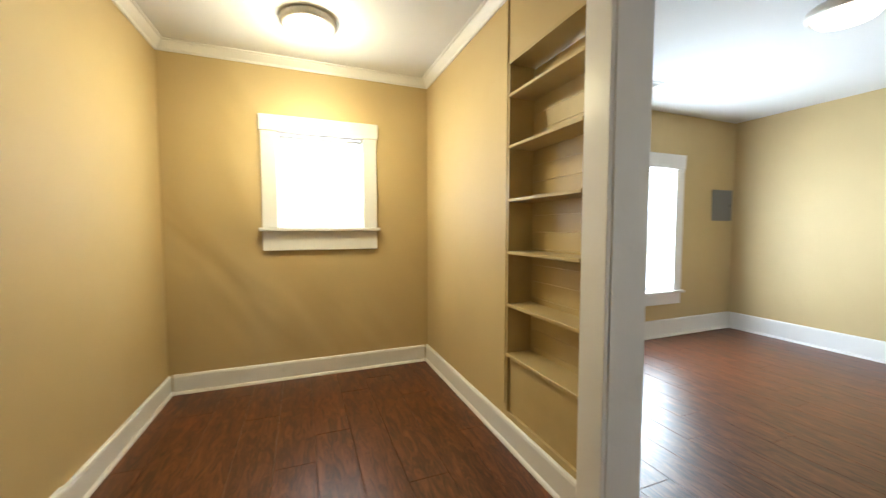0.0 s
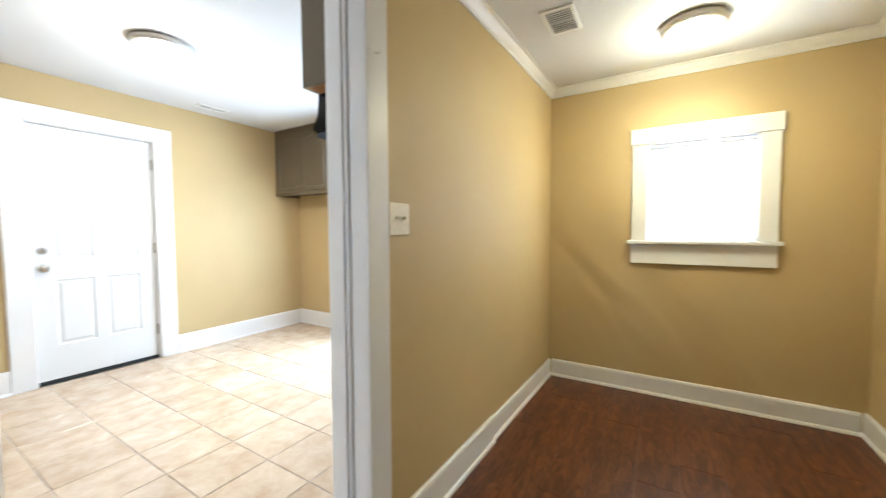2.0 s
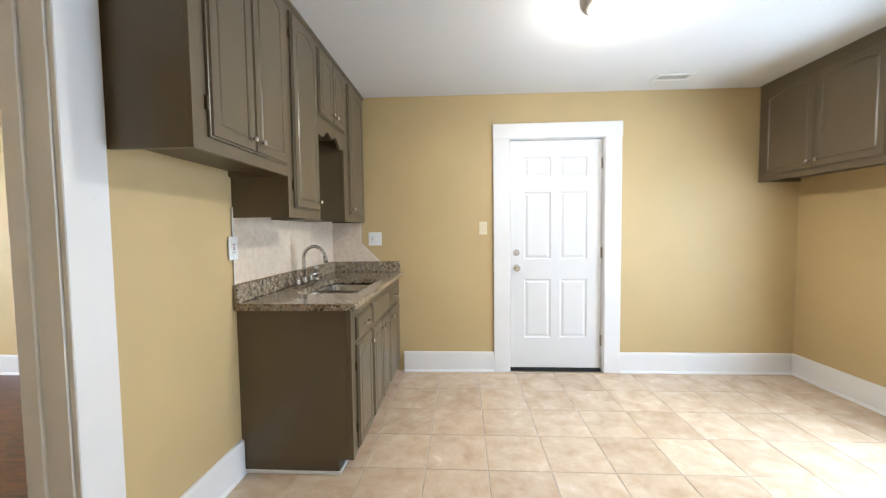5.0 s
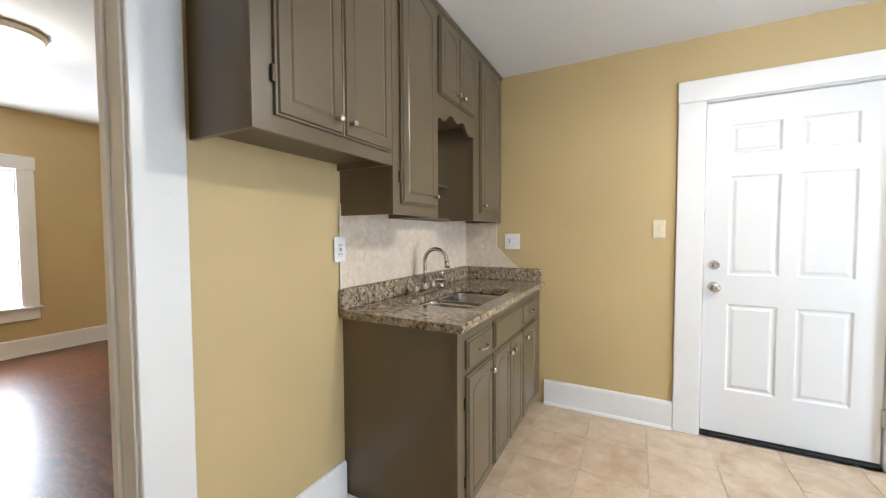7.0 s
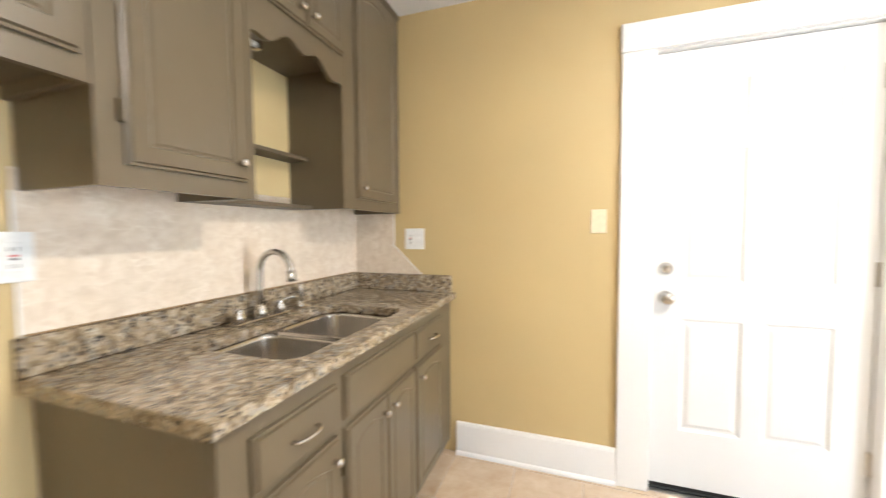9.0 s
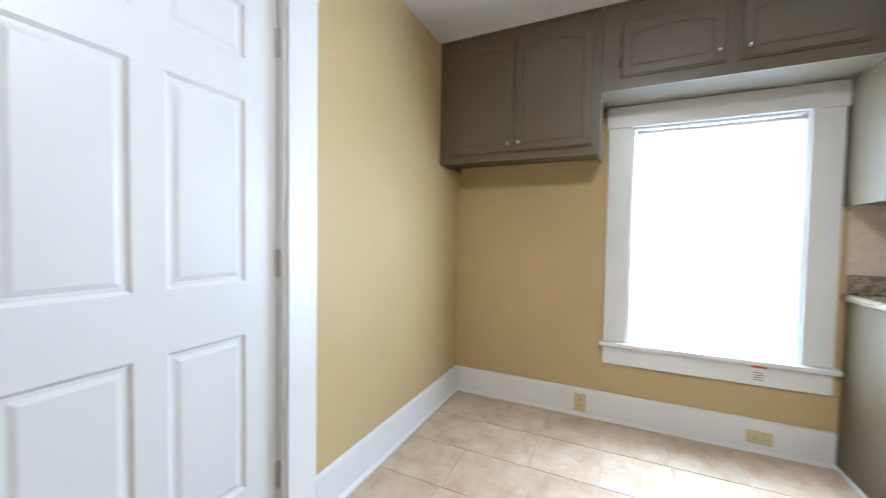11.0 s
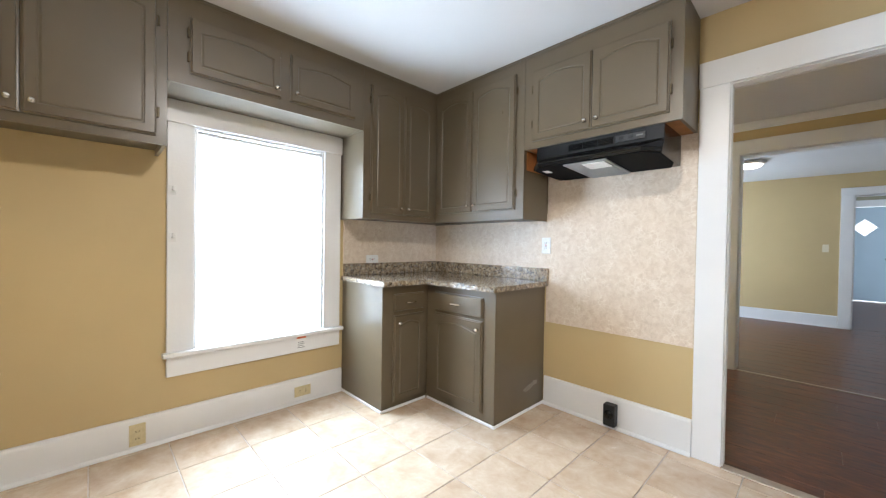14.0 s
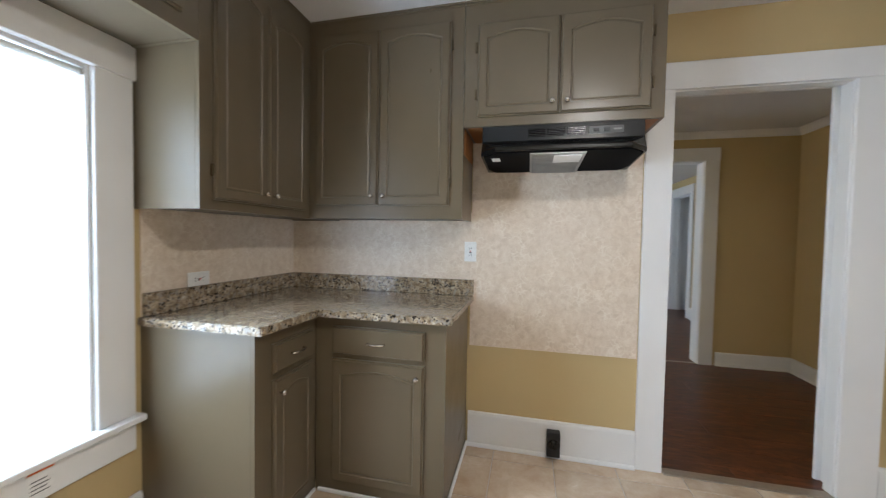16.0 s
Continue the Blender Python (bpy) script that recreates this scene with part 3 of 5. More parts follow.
def cased_opening(name, at, w, h, thick, cas, label, head=0.145, rear=True, bead=True, cas_right=None):
    """Jambs, stops and flat casings of a doorway; at is the left lower corner on the near wall face."""
    root = thing(name, at, label, "door frame", kind="structure")
    j, t = 0.018, 0.020
    cr = cas if cas_right is None else cas_right
    part("jamb", boxes((-j, 0.0, 0.0, thick, 0, h), bevel=0.002), TRIM, root)
    part("jamb", boxes((w, w + j, 0.0, thick, 0, h), bevel=0.002), TRIM, root)
    part("head_jamb", boxes((-j, w + j, 0.0, thick, h, h + j), bevel=0.002), TRIM, root)
    sides = [(-t, 0.0)] + ([(thick, thick + t)] if rear else [])
    for a, b in sides:
        part("casing", boxes((-cas, -0.006, a, b, 0, h + 0.006), bevel=0.003), TRIM, root)
        part("casing", boxes((w + 0.006, w + cr, a, b, 0, h + 0.006), bevel=0.003), TRIM, root)
        part("head_casing", boxes((-cas - 0.004, w + cr + 0.004, a - (0.003 if a < 0 else 0), b + (0 if a < 0 else 0.003), h + 0.006, h + head), bevel=0.003), TRIM, root)
    if bead:
        c = thick * 0.55
        part("door_stop", boxes((0.0, 0.011, c, c + 0.035, 0, h), bevel=0.002), TRIM, root)
        part("door_stop", boxes((w - 0.011, w, c, c + 0.035, 0, h), bevel=0.002), TRIM, root)
        part("door_stop", boxes((0.011, w - 0.011, c, c + 0.035, h - 0.011, h), bevel=0.002), TRIM, root)
    return root


def rebated_opening(name, at, w, h, thick, label):
    """A doorway whose jambs step back twice towards the far side, where a door once hung."""
    root = thing(name, at, label, "door frame", kind="structure")
    steps = ((0.0, 0.060, 0.0, 0.0), (0.060, 0.072, 0.010, 0.014), (0.072, thick, 0.024, 0.040))
    for y0, y1, d, e in steps:
        kind_ = "door_stop" if d < 0.02 else "jamb"
        part(kind_, boxes((-0.042, -d, y0, y1, 0, h + d), bevel=0.0025, segments=2), TRIM, root)
        part(kind_, boxes((w + e, w + 0.058, y0, y1, 0, h + d), bevel=0.0025, segments=2), TRIM, root)
        part("head_" + kind_, boxes((-0.042, w + 0.058, y0, y1, h + d, h + 0.042), bevel=0.0025, segments=2), TRIM, root)
    t = 0.020
    for y0, y1, inner, left, right, top_ in ((-t, 0.0, 0.006, 0.140, 0.165, 0.145), (thick, thick + t, 0.021, 0.128, 0.142, 0.150)):
        part("casing", boxes((-left, -inner, y0, y1, 0, h + inner), bevel=0.004, segments=2), TRIM, root)
        part("casing", boxes((w + (0.006 if y0 < 0 else 0.015), w + right, y0, y1, 0, h + inner), bevel=0.004, segments=2), TRIM, root)
        part("head_casing", boxes((-left - 0.004, w + right + 0.004, y0 - (0.003 if y0 < 0 else 0), y1 + (0 if y0 < 0 else 0.003), h + inner, h + top_), bevel=0.004, segments=2), TRIM, root)
    return root


df = rebated_opening("door_frame_1", on_south(1.72), 0.76, 2.035, 0.135, "white painted cased doorway between kitchen and nook")
rng_lump = random.Random(5)
for i in range(11):
    px, pz = 0.76 + rng_lump.uniform(0.03, 0.130), rng_lump.uniform(0.25, 1.95)
    lump = lathe([(0.0046, -0.0005), (0.0039, 0.0009), (0.0021, 0.0015), (0.0006, 0.0017)], 'Y', 10)
    bmesh.ops.translate(lump, verts=lump.verts[:], vec=(px, 0.155, pz))
    part("paint_lump", lump, TRIM, df)
part("strike_plate", boxes((0.0, 0.0022, 0.012, 0.036, 0.825, 0.885), bevel=0.0008), TRIM, df)
for hz in (0.35, 1.7):
    part("painted_hinge", boxes((0.7955, 0.801, 0.085, 0.130, hz, hz + 0.09), bevel=0.001), TRIM, df)
cased_opening("door_frame_2", on_west(0.078), 0.826, 2.035, 0.14, 0.147, "white painted cased doorway to the side room")
cased_opening("door_frame_3", on_south(1.925, 0.0, NS), 1.170, 2.055, 0.155, 0.130, "wide white cased opening to the living room", head=0.135, bead=False, cas_right=0.135)
cased_opening("door_frame_4", on_south(1.045, 0.0, LS), 0.715, 1.965, 0.14, 0.14, "white cased doorway to the front room", head=0.12)
cased_opening("door_frame_7", on_west(-5.282, 0.0, LW), 0.724, 2.032, 0.14, 0.125, "white cased doorway in the living room side wall")
structure("wall_hall_end", boxes((LW - 0.64, LW - 0.5, -5.6, -4.3, -0.02, 2.6), (LW - 0.5, LW - 0.14, -5.6, -5.31, -0.02, 2.6), (LW - 0.5, LW - 0.14, -4.53, -4.3, -0.02, 2.6), (LW - 0.5, LW - 0.14, -5.31, -4.53, 2.3, 2.4)), CEIL, "pale wall behind the living room doorway", "wall")


def panel_door(root, w, h, material, panels, t=0.04):
    """A slab with routed raised panels; panels are (x0, x1, z0, z1)."""
    bm = bmesh.new()
    xs = sorted({0.0, w, *[p[0] for p in panels], *[p[1] for p in panels]})
    zs = sorted({0.0, h, *[p[2] for p in panels], *[p[3] for p in panels]})
    inside = lambda x, z: any(p[0] < x < p[1] and p[2] < z < p[3] for p in panels)
    for x0, x1 in zip(xs, xs[1:]):
        for z0, z1 in zip(zs, zs[1:]):
            if not inside((x0 + x1) / 2, (z0 + z1) / 2):
                bm.faces.new([bm.verts.new(p) for p in ((x0, 0, z0), (x1, 0, z0), (x1, 0, z1), (x0, 0, z1))])
    for x0, x1, z0, z1 in panels:
        loops = []
        for m, d in ((0, 0), (0.010, 0.009), (0.020, 0.009), (0.034, 0.003)):
            loops.append([bm.verts.new(p) for p in ((x0 + m, d, z0 + m), (x1 - m, d, z0 + m), (x1 - m, d, z1 - m), (x0 + m, d, z1 - m))])
        for a, b in zip(loops, loops[1:]):
            for i in range(4):
                k = (i + 1) % 4
                bm.faces.new((a[i], a[k], b[k], b[i]))
        bm.faces.new(loops[-1])
    bmesh.ops.remove_doubles(bm, verts=bm.verts[:], dist=1e-5)
    box(bm, 0, w, 0.012, t, 0, h)
    rim = [(0, 0), (w, 0), (w, h), (0, h)]
    for (xa, za), (xb, zb) in zip(rim, rim[1:] + rim[:1]):
        bm.faces.new([bm.verts.new(p) for p in ((xa, 0, za), (xa, 0.012, za), (xb, 0.012, zb), (xb, 0, zb))])
    bmesh.ops.recalc_face_normals(bm, faces=bm.faces[:])
    return part("door_slab", bm, material, root)


SIX = [(0.12, 0.355, 1.70, 1.875), (0.435, 0.67, 1.70, 1.875), (0.12, 0.355, 0.975, 1.57), (0.435, 0.67, 0.975, 1.57), (0.12, 0.355, 0.27, 0.80), (0.435, 0.67, 0.27, 0.80)]
back_door = thing("door_1", on_north(1.60, 0.028), "white six-panel exterior door, closed, with steel knob", "door", kind="structure")
slab = panel_door(back_door, 0.79, 2.015, DOORP, SIX)
slab.location.y = 0.03
for z, prof, nm in ((0.90, [(0.030, 0.0), (0.030, -0.008), (0.012, -0.012), (0.011, -0.030), (0.026, -0.038), (0.029, -0.052), (0.022, -0.064), (0.001, -0.066)], "door_knob"),
                    (1.035, [(0.029, 0.0), (0.028, -0.010), (0.020, -0.020), (0.019, -0.024), (0.001, -0.025)], "deadbolt")):
    part(nm, lathe(prof, 'Y', 24, (0.052, 0.03, z)), NICKEL, back_door, "satin steel " + nm.replace("_", " "))
part("deadbolt_turn", boxes((0.046, 0.058, -0.012, 0.006, 1.018, 1.052), bevel=0.003), NICKEL, back_door)
for hz in (0.20, 0.98, 1.76):
    part("hinge", boxes((0.783, 0.797, 0.012, 0.03, hz, hz + 0.10), bevel=0.003), NICKEL, back_door)
part("weather_sweep", boxes((0.0, 0.79, 0.028, 0.06, -0.024, 0.0)), RUBBER, back_door, "black rubber door sweep")
part("threshold", boxes((-0.01, 0.80, 0.02, 0.15, -0.028, -0.016), bevel=0.002), RUBBER, back_door)
cased_opening("door_frame_5", on_north(1.593), 0.804, 2.047, 0.17, 0.145, "flat white casing around the back door", head=0.135, rear=False, bead=False)
part("outer_face", boxes((-0.02, 0.82, 0.075, 0.09, -0.02, 2.04)), DOORP, back_door)

front_door = thing("door_2", on_south(1.09, 0.025, -10.2), "pale blue front door with a diamond window", "door", kind="structure")
dz, dr = 1.66, 0.19
fb = bmesh.new()
W2, H2, cx = 0.79, 2.12, 0.395
outer = [(0, 0), (cx, 0), (W2, 0), (W2, dz), (W2, H2), (cx, H2), (0, H2), (0, dz)]
inner = [(cx - dr * 0.5, dz - dr * 0.5), (cx, dz - dr), (cx + dr * 0.5, dz - dr * 0.5), (cx + dr, dz), (cx + dr * 0.5, dz + dr * 0.5), (cx, dz + dr), (cx - dr * 0.5, dz + dr * 0.5), (cx - dr, dz)]
for d in (0.0, 0.04):
    o = [fb.verts.new((x, d, z)) for x, z in outer]
    i_ = [fb.verts.new((x, d, z)) for x, z in inner]
    for k in range(8):
        q = (k + 1) % 8
        fb.faces.new((o[k], o[q], i_[q], i_[k]))
    if d == 0.0:
        o0, i0 = o, i_
    else:
        for k in range(8):
            q = (k + 1) % 8
            fb.faces.new((o0[k], o0[q], o[q], o[k]))
            fb.faces.new((i0[k], i0[q], i_[q], i_[k]))
bmesh.ops.recalc_face_normals(fb, faces=fb.faces[:])
part("door_slab", fb, BLUE, front_door)
part("diamond_pane", prism([(cx, dz - dr), (cx + dr, dz), (cx, dz + dr), (cx - dr, dz)], 0.018, 0.022), GLASS, front_door).visible_shadow = False
part("door_knob", lathe([(0.03, 0.0), (0.028, -0.01), (0.012, -0.02), (0.026, -0.04), (0.02, -0.06), (0.001, -0.062)], 'Y', 16, (0.73, 0.0, 0.95)), NICKEL, front_door)
cased_opening("door_frame_6", on_south(1.102, 0.0, -10.2), 0.814, 2.16, 0.14, 0.12, "pale casing around the front door", rear=False, bead=False)

for args in (("baseboard_kitchen_north_a", 'x', 0.64, 1.446, KY, -1), ("baseboard_kitchen_north_b", 'x', 2.544, KX - 0.031, KY, -1),
             ("baseboard_kitchen_east", 'y', 1.01, KY, KX, -1), ("baseboard_kitchen_south", 'x', 1.862, 2.785, 0.0, 1, 0.205),
             ("baseboard_kitchen_south_b", 'x', 0.031, 0.793, 0.0, 1),
             ("baseboard_kitchen_west", 'y', 1.054, 1.715, 0.0, 1),
             ("baseboard_nook_north_a", 'x', 2.735, NE, (lean(2.735), lean(NE)), -1, 0.128), ("baseboard_nook_north_b", 'x', NW, 0.812, NN, -1, 0.128),
             ("baseboard_nook_east", 'y', NS + 0.031, NN - 0.074, NE, -1, 0.135), ("baseboard_nook_west", 'y', NS + 0.031, NN - 0.031, NW, 1, 0.135),
             ("baseboard_nook_south_a", 'x', 2.056, NE, NS, 1, 0.135), ("baseboard_nook_south_b", 'x', NW, 0.593, NS, 1, 0.135),
             ("baseboard_living_east", 'y', LS, LN, LE, -1), ("baseboard_living_south_a", 'x', 1.187, LE - 0.031, LS, 1),
             ("baseboard_living_south_b", 'x', LW, 0.186, LS, 1), ("baseboard_living_west", 'y', -4.43, LN, LW, 1),
             ("baseboard_living_north", 'x', 2.06, LE - 0.031, LN, -1),
             ("baseboard_side_room_west", 'y', -0.3, 2.98, SW_, 1), ("baseboard_side_room_north", 'x', SW_ + 0.031, SE_, 2.98, -1), ("baseboard_front_room_a", 'x', 1.236, 2.6, -10.2, 1),
             ("baseboard_front_room_b", 'x', -1.81, 0.174, -10.2, 1)):
    baseboard(*args)
baseboard("baseboard_nook_north_c", 'x', 1.892, 2.733, (lean(1.892) - 0.012, lean(2.733) - 0.012), -1, 0.152)
for args in (("trim_crown_north_a", 'x', NW, 1.892, NN, -1), ("trim_crown_north_b", 'x', 1.892, NE, (NN, lean(NE)), -1), ("trim_crown_south", 'x', NW, NE, NS, 1),
             ("trim_crown_east", 'y', NS, NN - 0.043, NE, -1), ("trim_crown_west", 'y', NS, NN, NW, 1)):
    crown(*args)
structure("trim_floor_strip_kitchen", boxes((0.96, 1.72, -0.03, 0.035, 0.0, 0.007), bevel=0.003), STRIP, "thin metal strip where tile meets laminate", "trim")
structure("trim_floor_strip_living", boxes((0.745, 1.925, NS - 0.03, NS + 0.005, 0.0, 0.005), bevel=0.002), STRIP, "thin metal strip across the wide opening", "trim")


# ---- stone-pattern panels ----
def stone(name, at, outline, label):
    root = solid(name, prism(outline, -0.006, 0.0), STONE, label, "wall panel", "structure")
    root.matrix_world = at
    return root


stone("wall_panel_range", on_south(2.785), [(0, 0.605), (0.92, 0.605), (0.92, 1.86), (0, 1.86)], "beige stone-pattern wall panel behind the range space")
stone("wall_panel_corner_south", on_south(4.0), [(0, 0.9), (1.214, 0.9), (1.214, 1.40), (0, 1.40)], "beige stone-pattern splash panel above the corner counter")
stone("wall_panel_corner_east", on_east(1.0), [(0, 0.9), (0.994, 0.9), (0.994, 1.40), (0, 1.40)], "beige stone-pattern splash panel beside the window")
stone("wall_panel_sink_west", on_west(1.705), [(0, 0.9), (1.434, 0.9), (1.434, 1.40), (0, 1.40)], "beige stone-pattern splash panel above the sink")
stone("wall_panel_sink_north", on_north(0.0), [(0.006, 0.9), (0.53, 0.9), (0.44, 0.995), (0.265, 1.16), (0.265, 1.40), (0.006, 1.40)], "beige stone-pattern splash panel with a slanting edge")

structure("trim_panel_edge_west", boxes((0.0065, 0.0095, 1.7005, 1.7065, 1.0, 1.345)), WHITEP, "thin white edge strip of the splash panel", "trim")
edge = prism([(0.262, 1.345), (0.262, 1.1585), (0.4285, 1.0005), (0.4355, 1.0005), (0.268, 1.161), (0.268, 1.345)], -0.0095, -0.0065)
strip = structure("trim_panel_edge_north", edge, WHITEP, "thin white edge strip along the slanting splash panel", "trim")
strip.matrix_world = on_north(0.0)
CAULK = paint("aged_brown_caulk", (0.34, 0.22, 0.11), 0.6, 0.25, 80, 0.2, 14.0)
structure("trim_caulk_west", boxes((0.0065, 0.0115, 1.705, 3.117, 1.0005, 1.0045), bevel=0.001), CAULK, "brown caulk line above the granite upstand", "trim")


# ---- cabinets ----
def cab_door(parent, x, z, w, h, front, knob, arch=0.03, hinge=None, label=""):
    """A door with a routed arched panel: left lower corner x, z on the plane y = front; knob is 'l', 'r' and 't' or 'b'."""
    t, n = 0.019, 10
    bm = bmesh.new()

    def loop(m, d):
        top = h - m - arch
        pts = [(m, m), (w - m, m)] + [(w - m - (w - 2 * m) * i / n, top + arch * math.sin(math.pi * i / n)) for i in range(n + 1)]
        return [bm.verts.new((x + px, front - d, z + pz)) for px, pz in pts]
    e = 0.006
    rect = lambda m, d: [bm.verts.new((x + px, front - d, z + pz)) for px, pz in
                         [(m, m), (w - m, m)] + [(w - m - (w - 2 * m) * i / n, h - m) for i in range(n + 1)]]
    m0 = min(0.045, w * 0.17, h * 0.2)
    loops = [rect(0, 0.0), rect(0, t * 0.55), rect(e, t * 0.62), rect(e + 0.003, t), loop(m0, t), loop(m0 + 0.004, t - 0.0042), loop(m0 + 0.008, t - 0.0042), loop(m0 + 0.014, t - 0.0008)]
    k = len(loops[0])
    for a, b in zip(loops, loops[1:]):
        for i in range(k):
            q = (i + 1) % k
            bm.faces.new((a[i], a[q], b[q], b[i]))
    bm.faces.new(loops[-1])
    bm.faces.new(loops[0][::-1])
    bmesh.ops.recalc_face_normals(bm, faces=bm.faces[:])
    d = part("door", bm, CAB, parent, label)
    if knob:
        kx = x + (0.032 if 'l' in knob else w - 0.032)
        kz = z + (0.05 if 'b' in knob else h - 0.055)
        part("knob", lathe([(0.008, 0.0), (0.0065, -0.004), (0.005, -0.011), (0.010, -0.015), (0.0132, -0.019), (0.0124, -0.024), (0.007, -0.028), (0.001, -0.029)], 'Y', 18, (kx, front - t, kz)), NICKEL, d, "round satin nickel knob")
    if hinge:
        hx = x - 0.006 if hinge == 'l' else x + w + 0.006
        for hz in (z + min(0.09, h * 0.2), z + h - min(0.09, h * 0.2) - 0.05):
            part("hinge", boxes((hx - 0.005, hx + 0.005, front - 0.012, front + 0.001, hz, hz + 0.05), bevel=0.002), BRASS, d, "small brass hinge")
    return d


def pull(parent, x, z, front):
    pts = []
    for i in range(13):
        a = math.pi * i / 12
        pts.append((x - 0.042 * math.cos(a), front - 0.004 - 0.024 * math.sin(a) ** 0.6, z))
    p = part("handle", tube(pts, 0.0048, 10), NICKEL, parent, "arched satin nickel pull")
    return p


def drawer_front(parent, x, z, w, h, front, handle=True):
    e = 0.006
    bm = bmesh.new()
    t = 0.019
    loops = []
    for m, d in ((0, 0), (0, t * 0.55), (e, t * 0.62), (e + 0.003, t)):
        loops.append([bm.verts.new((x + a, front - d, z + b)) for a, b in ((m, m), (w - m, m), (w - m, h - m), (m, h - m))])
    for a, b in zip(loops, loops[1:]):
        for i in range(4):
            bm.faces.new((a[i], a[(i + 1) % 4], b[(i + 1) % 4], b[i]))
    bm.faces.new(loops[-1])
    bm.faces.new(loops[0][::-1])
    bmesh.ops.recalc_face_normals(bm, faces=bm.faces[:])
    d = part("drawer_front", bm, CAB, parent)
    if handle:
        pull(d, x + w / 2, z + h / 2, front - t)
    return d


def carcass(root, panels):
    """Boards of a cabinet, each a part: (name, box)."""
    for nm, dims in panels:
        part(nm, boxes(dims), CAB if nm == "side_panel" else CABIN, root)


def face_frame(root, depth, stiles, rails):
    """Face frame from stiles (x0, x1, z0, z1) and rails (x0, x1, z0, z1)."""
    for nm, group in (("stile", stiles), ("rail", rails)):
        for x0, x1, z0, z1 in group:
            part(nm, boxes((x0, x1, -depth, -depth + 0.019, z0, z1)), CAB, root)


def upper_box(root, w, h, depth, stiles=(0.04, 0.04), lip=0.03, mids=(), rail=0.14):
    """Carcass and face frame of a hanging cabinet; its bottom board sits up behind the lower rail."""
    f = 0.0195
    stiles = [v + 0.014 for v in stiles]
    carcass(root, [("side_panel", (0.0, 0.016, -depth + f, 0.0, 0.0, h)), ("side_panel", (w - 0.016, w, -depth + f, 0.0, 0.0, h)),
                   ("bottom_board", (0.016, w - 0.016, -depth + f, 0.0, lip, lip + 0.016)), ("top_board", (0.016, w - 0.016, -depth + f, 0.0, h - 0.016, h)),
                   ("back_board", (0.016, w - 0.016, -0.008, -0.001, lip + 0.016, h - 0.016))])
    face_frame(root, depth, [(0.0, stiles[0], 0.0, h), (w - stiles[1], w, 0.0, h), *[(m - 0.04, m + 0.04, 0.085, h - rail) for m in mids]],
               [(stiles[0], w - stiles[1], 0.0, 0.085), (stiles[0], w - stiles[1], h - rail, h)])


def cornice(root, w, depth, h, ends=(0.0, 0.0)):
    part("top_moulding", boxes((-ends[0], w + ends[1], -depth - 0.012, -depth, h - 0.022, h - 0.001), (-ends[0], w + ends[1], -depth - 0.006, -depth, h - 0.032, h - 0.022), bevel=0.002), CAB, root)


UPD = 0.30
UG = "taupe kitchen wall cabinets"
top = KZ - 0.002
# west wall, over the sink
a = thing("wall_cabinet", on_west(1.07, 1.55), "taupe painted two-door wall cabinet beside the sink", "cabinet", UG)
upper_box(a, 0.644, top - 1.55, UPD, (0.07, 0.03), rail=0.08)
cab_door(a, 0.068, 0.05, 0.268, 0.80, -UPD, 'rb', 0.035, 'l')
cab_door(a, 0.340, 0.05, 0.285, 0.80, -UPD, 'lb', 0.035)
cornice(a, 0.644, UPD, top - 1.55)
a = thing("wall_cabinet", on_west(1.716, 1.345), "taupe painted tall single-door wall cabinet", "cabinet", UG)
upper_box(a, 0.384, top - 1.345, UPD, (0.045, 0.02))
cab_door(a, 0.052, 0.05, 0.318, 1.0, -UPD, 'rb', 0.035, 'l')
cornice(a, 0.384, UPD, top - 1.345)
a = thing("wall_cabinet", on_west(2.102, 1.345), "taupe cabinet with scalloped valance and open shelf over the sink", "cabinet", UG)
h = top - 1.345
carcass(a, [("side_panel", (0.0, 0.016, -UPD + 0.0195, 0.0, 0.0, h)), ("side_panel", (0.498, 0.514, -UPD + 0.0195, 0.0, 0.0, h)),
            ("inner_shelf", (0.016, 0.498, -UPD + 0.0195, 0.0, 0.60, 0.616)), ("top_board", (0.016, 0.498, -UPD + 0.0195, 0.0, h - 0.016, h))])
part("back_panel", boxes((0.016, 0.498, -0.006, -0.001, 0.016, 0.60)), WALL, a, "tan painted back")
part("bottom_shelf", boxes((0.016, 0.498, -0.13, -0.001, 0.0, 0.016), bevel=0.002), CABIN, a)
part("shelf", boxes((0.016, 0.498, -0.11, -0.007, 0.215, 0.231), bevel=0.002), CABIN, a)
face_frame(a, UPD, [(0.0, 0.02, 0.0, h), (0.494, 0.514, 0.0, h)], [(0.02, 0.494, h - 0.10, h), (0.02, 0.494, 0.605, 0.66)])
val = [(0.02, 0.605), (0.494, 0.605)]
for i in range(33):
    u = i / 32
    x = 0.494 - 0.474 * u
    s = abs(u - 0.5) * 2
    z = 0.505 + 0.060 * (1 - s ** 2) + 0.016 * math.cos(6 * math.pi * u)
    val.append((x, z))
part("valance", prism(val, -UPD, -UPD + 0.019), CAB, a, "scalloped taupe valance board")
cab_door(a, 0.022, 0.645, 0.233, 0.40, -UPD, 'rb', 0.028)
cab_door(a, 0.259, 0.645, 0.233, 0.40, -UPD, 'lb', 0.028)
cornice(a, 0.514, UPD, h)
lampb = thing("sink_strip_light", on_west(2.102, 1.345), "small white strip lamp with chrome holders behind the valance", "lamp")
part("housing", boxes((0.03, 0.17, -0.21, -0.15, 0.572, 0.60), bevel=0.004), LAMPW, lampb)
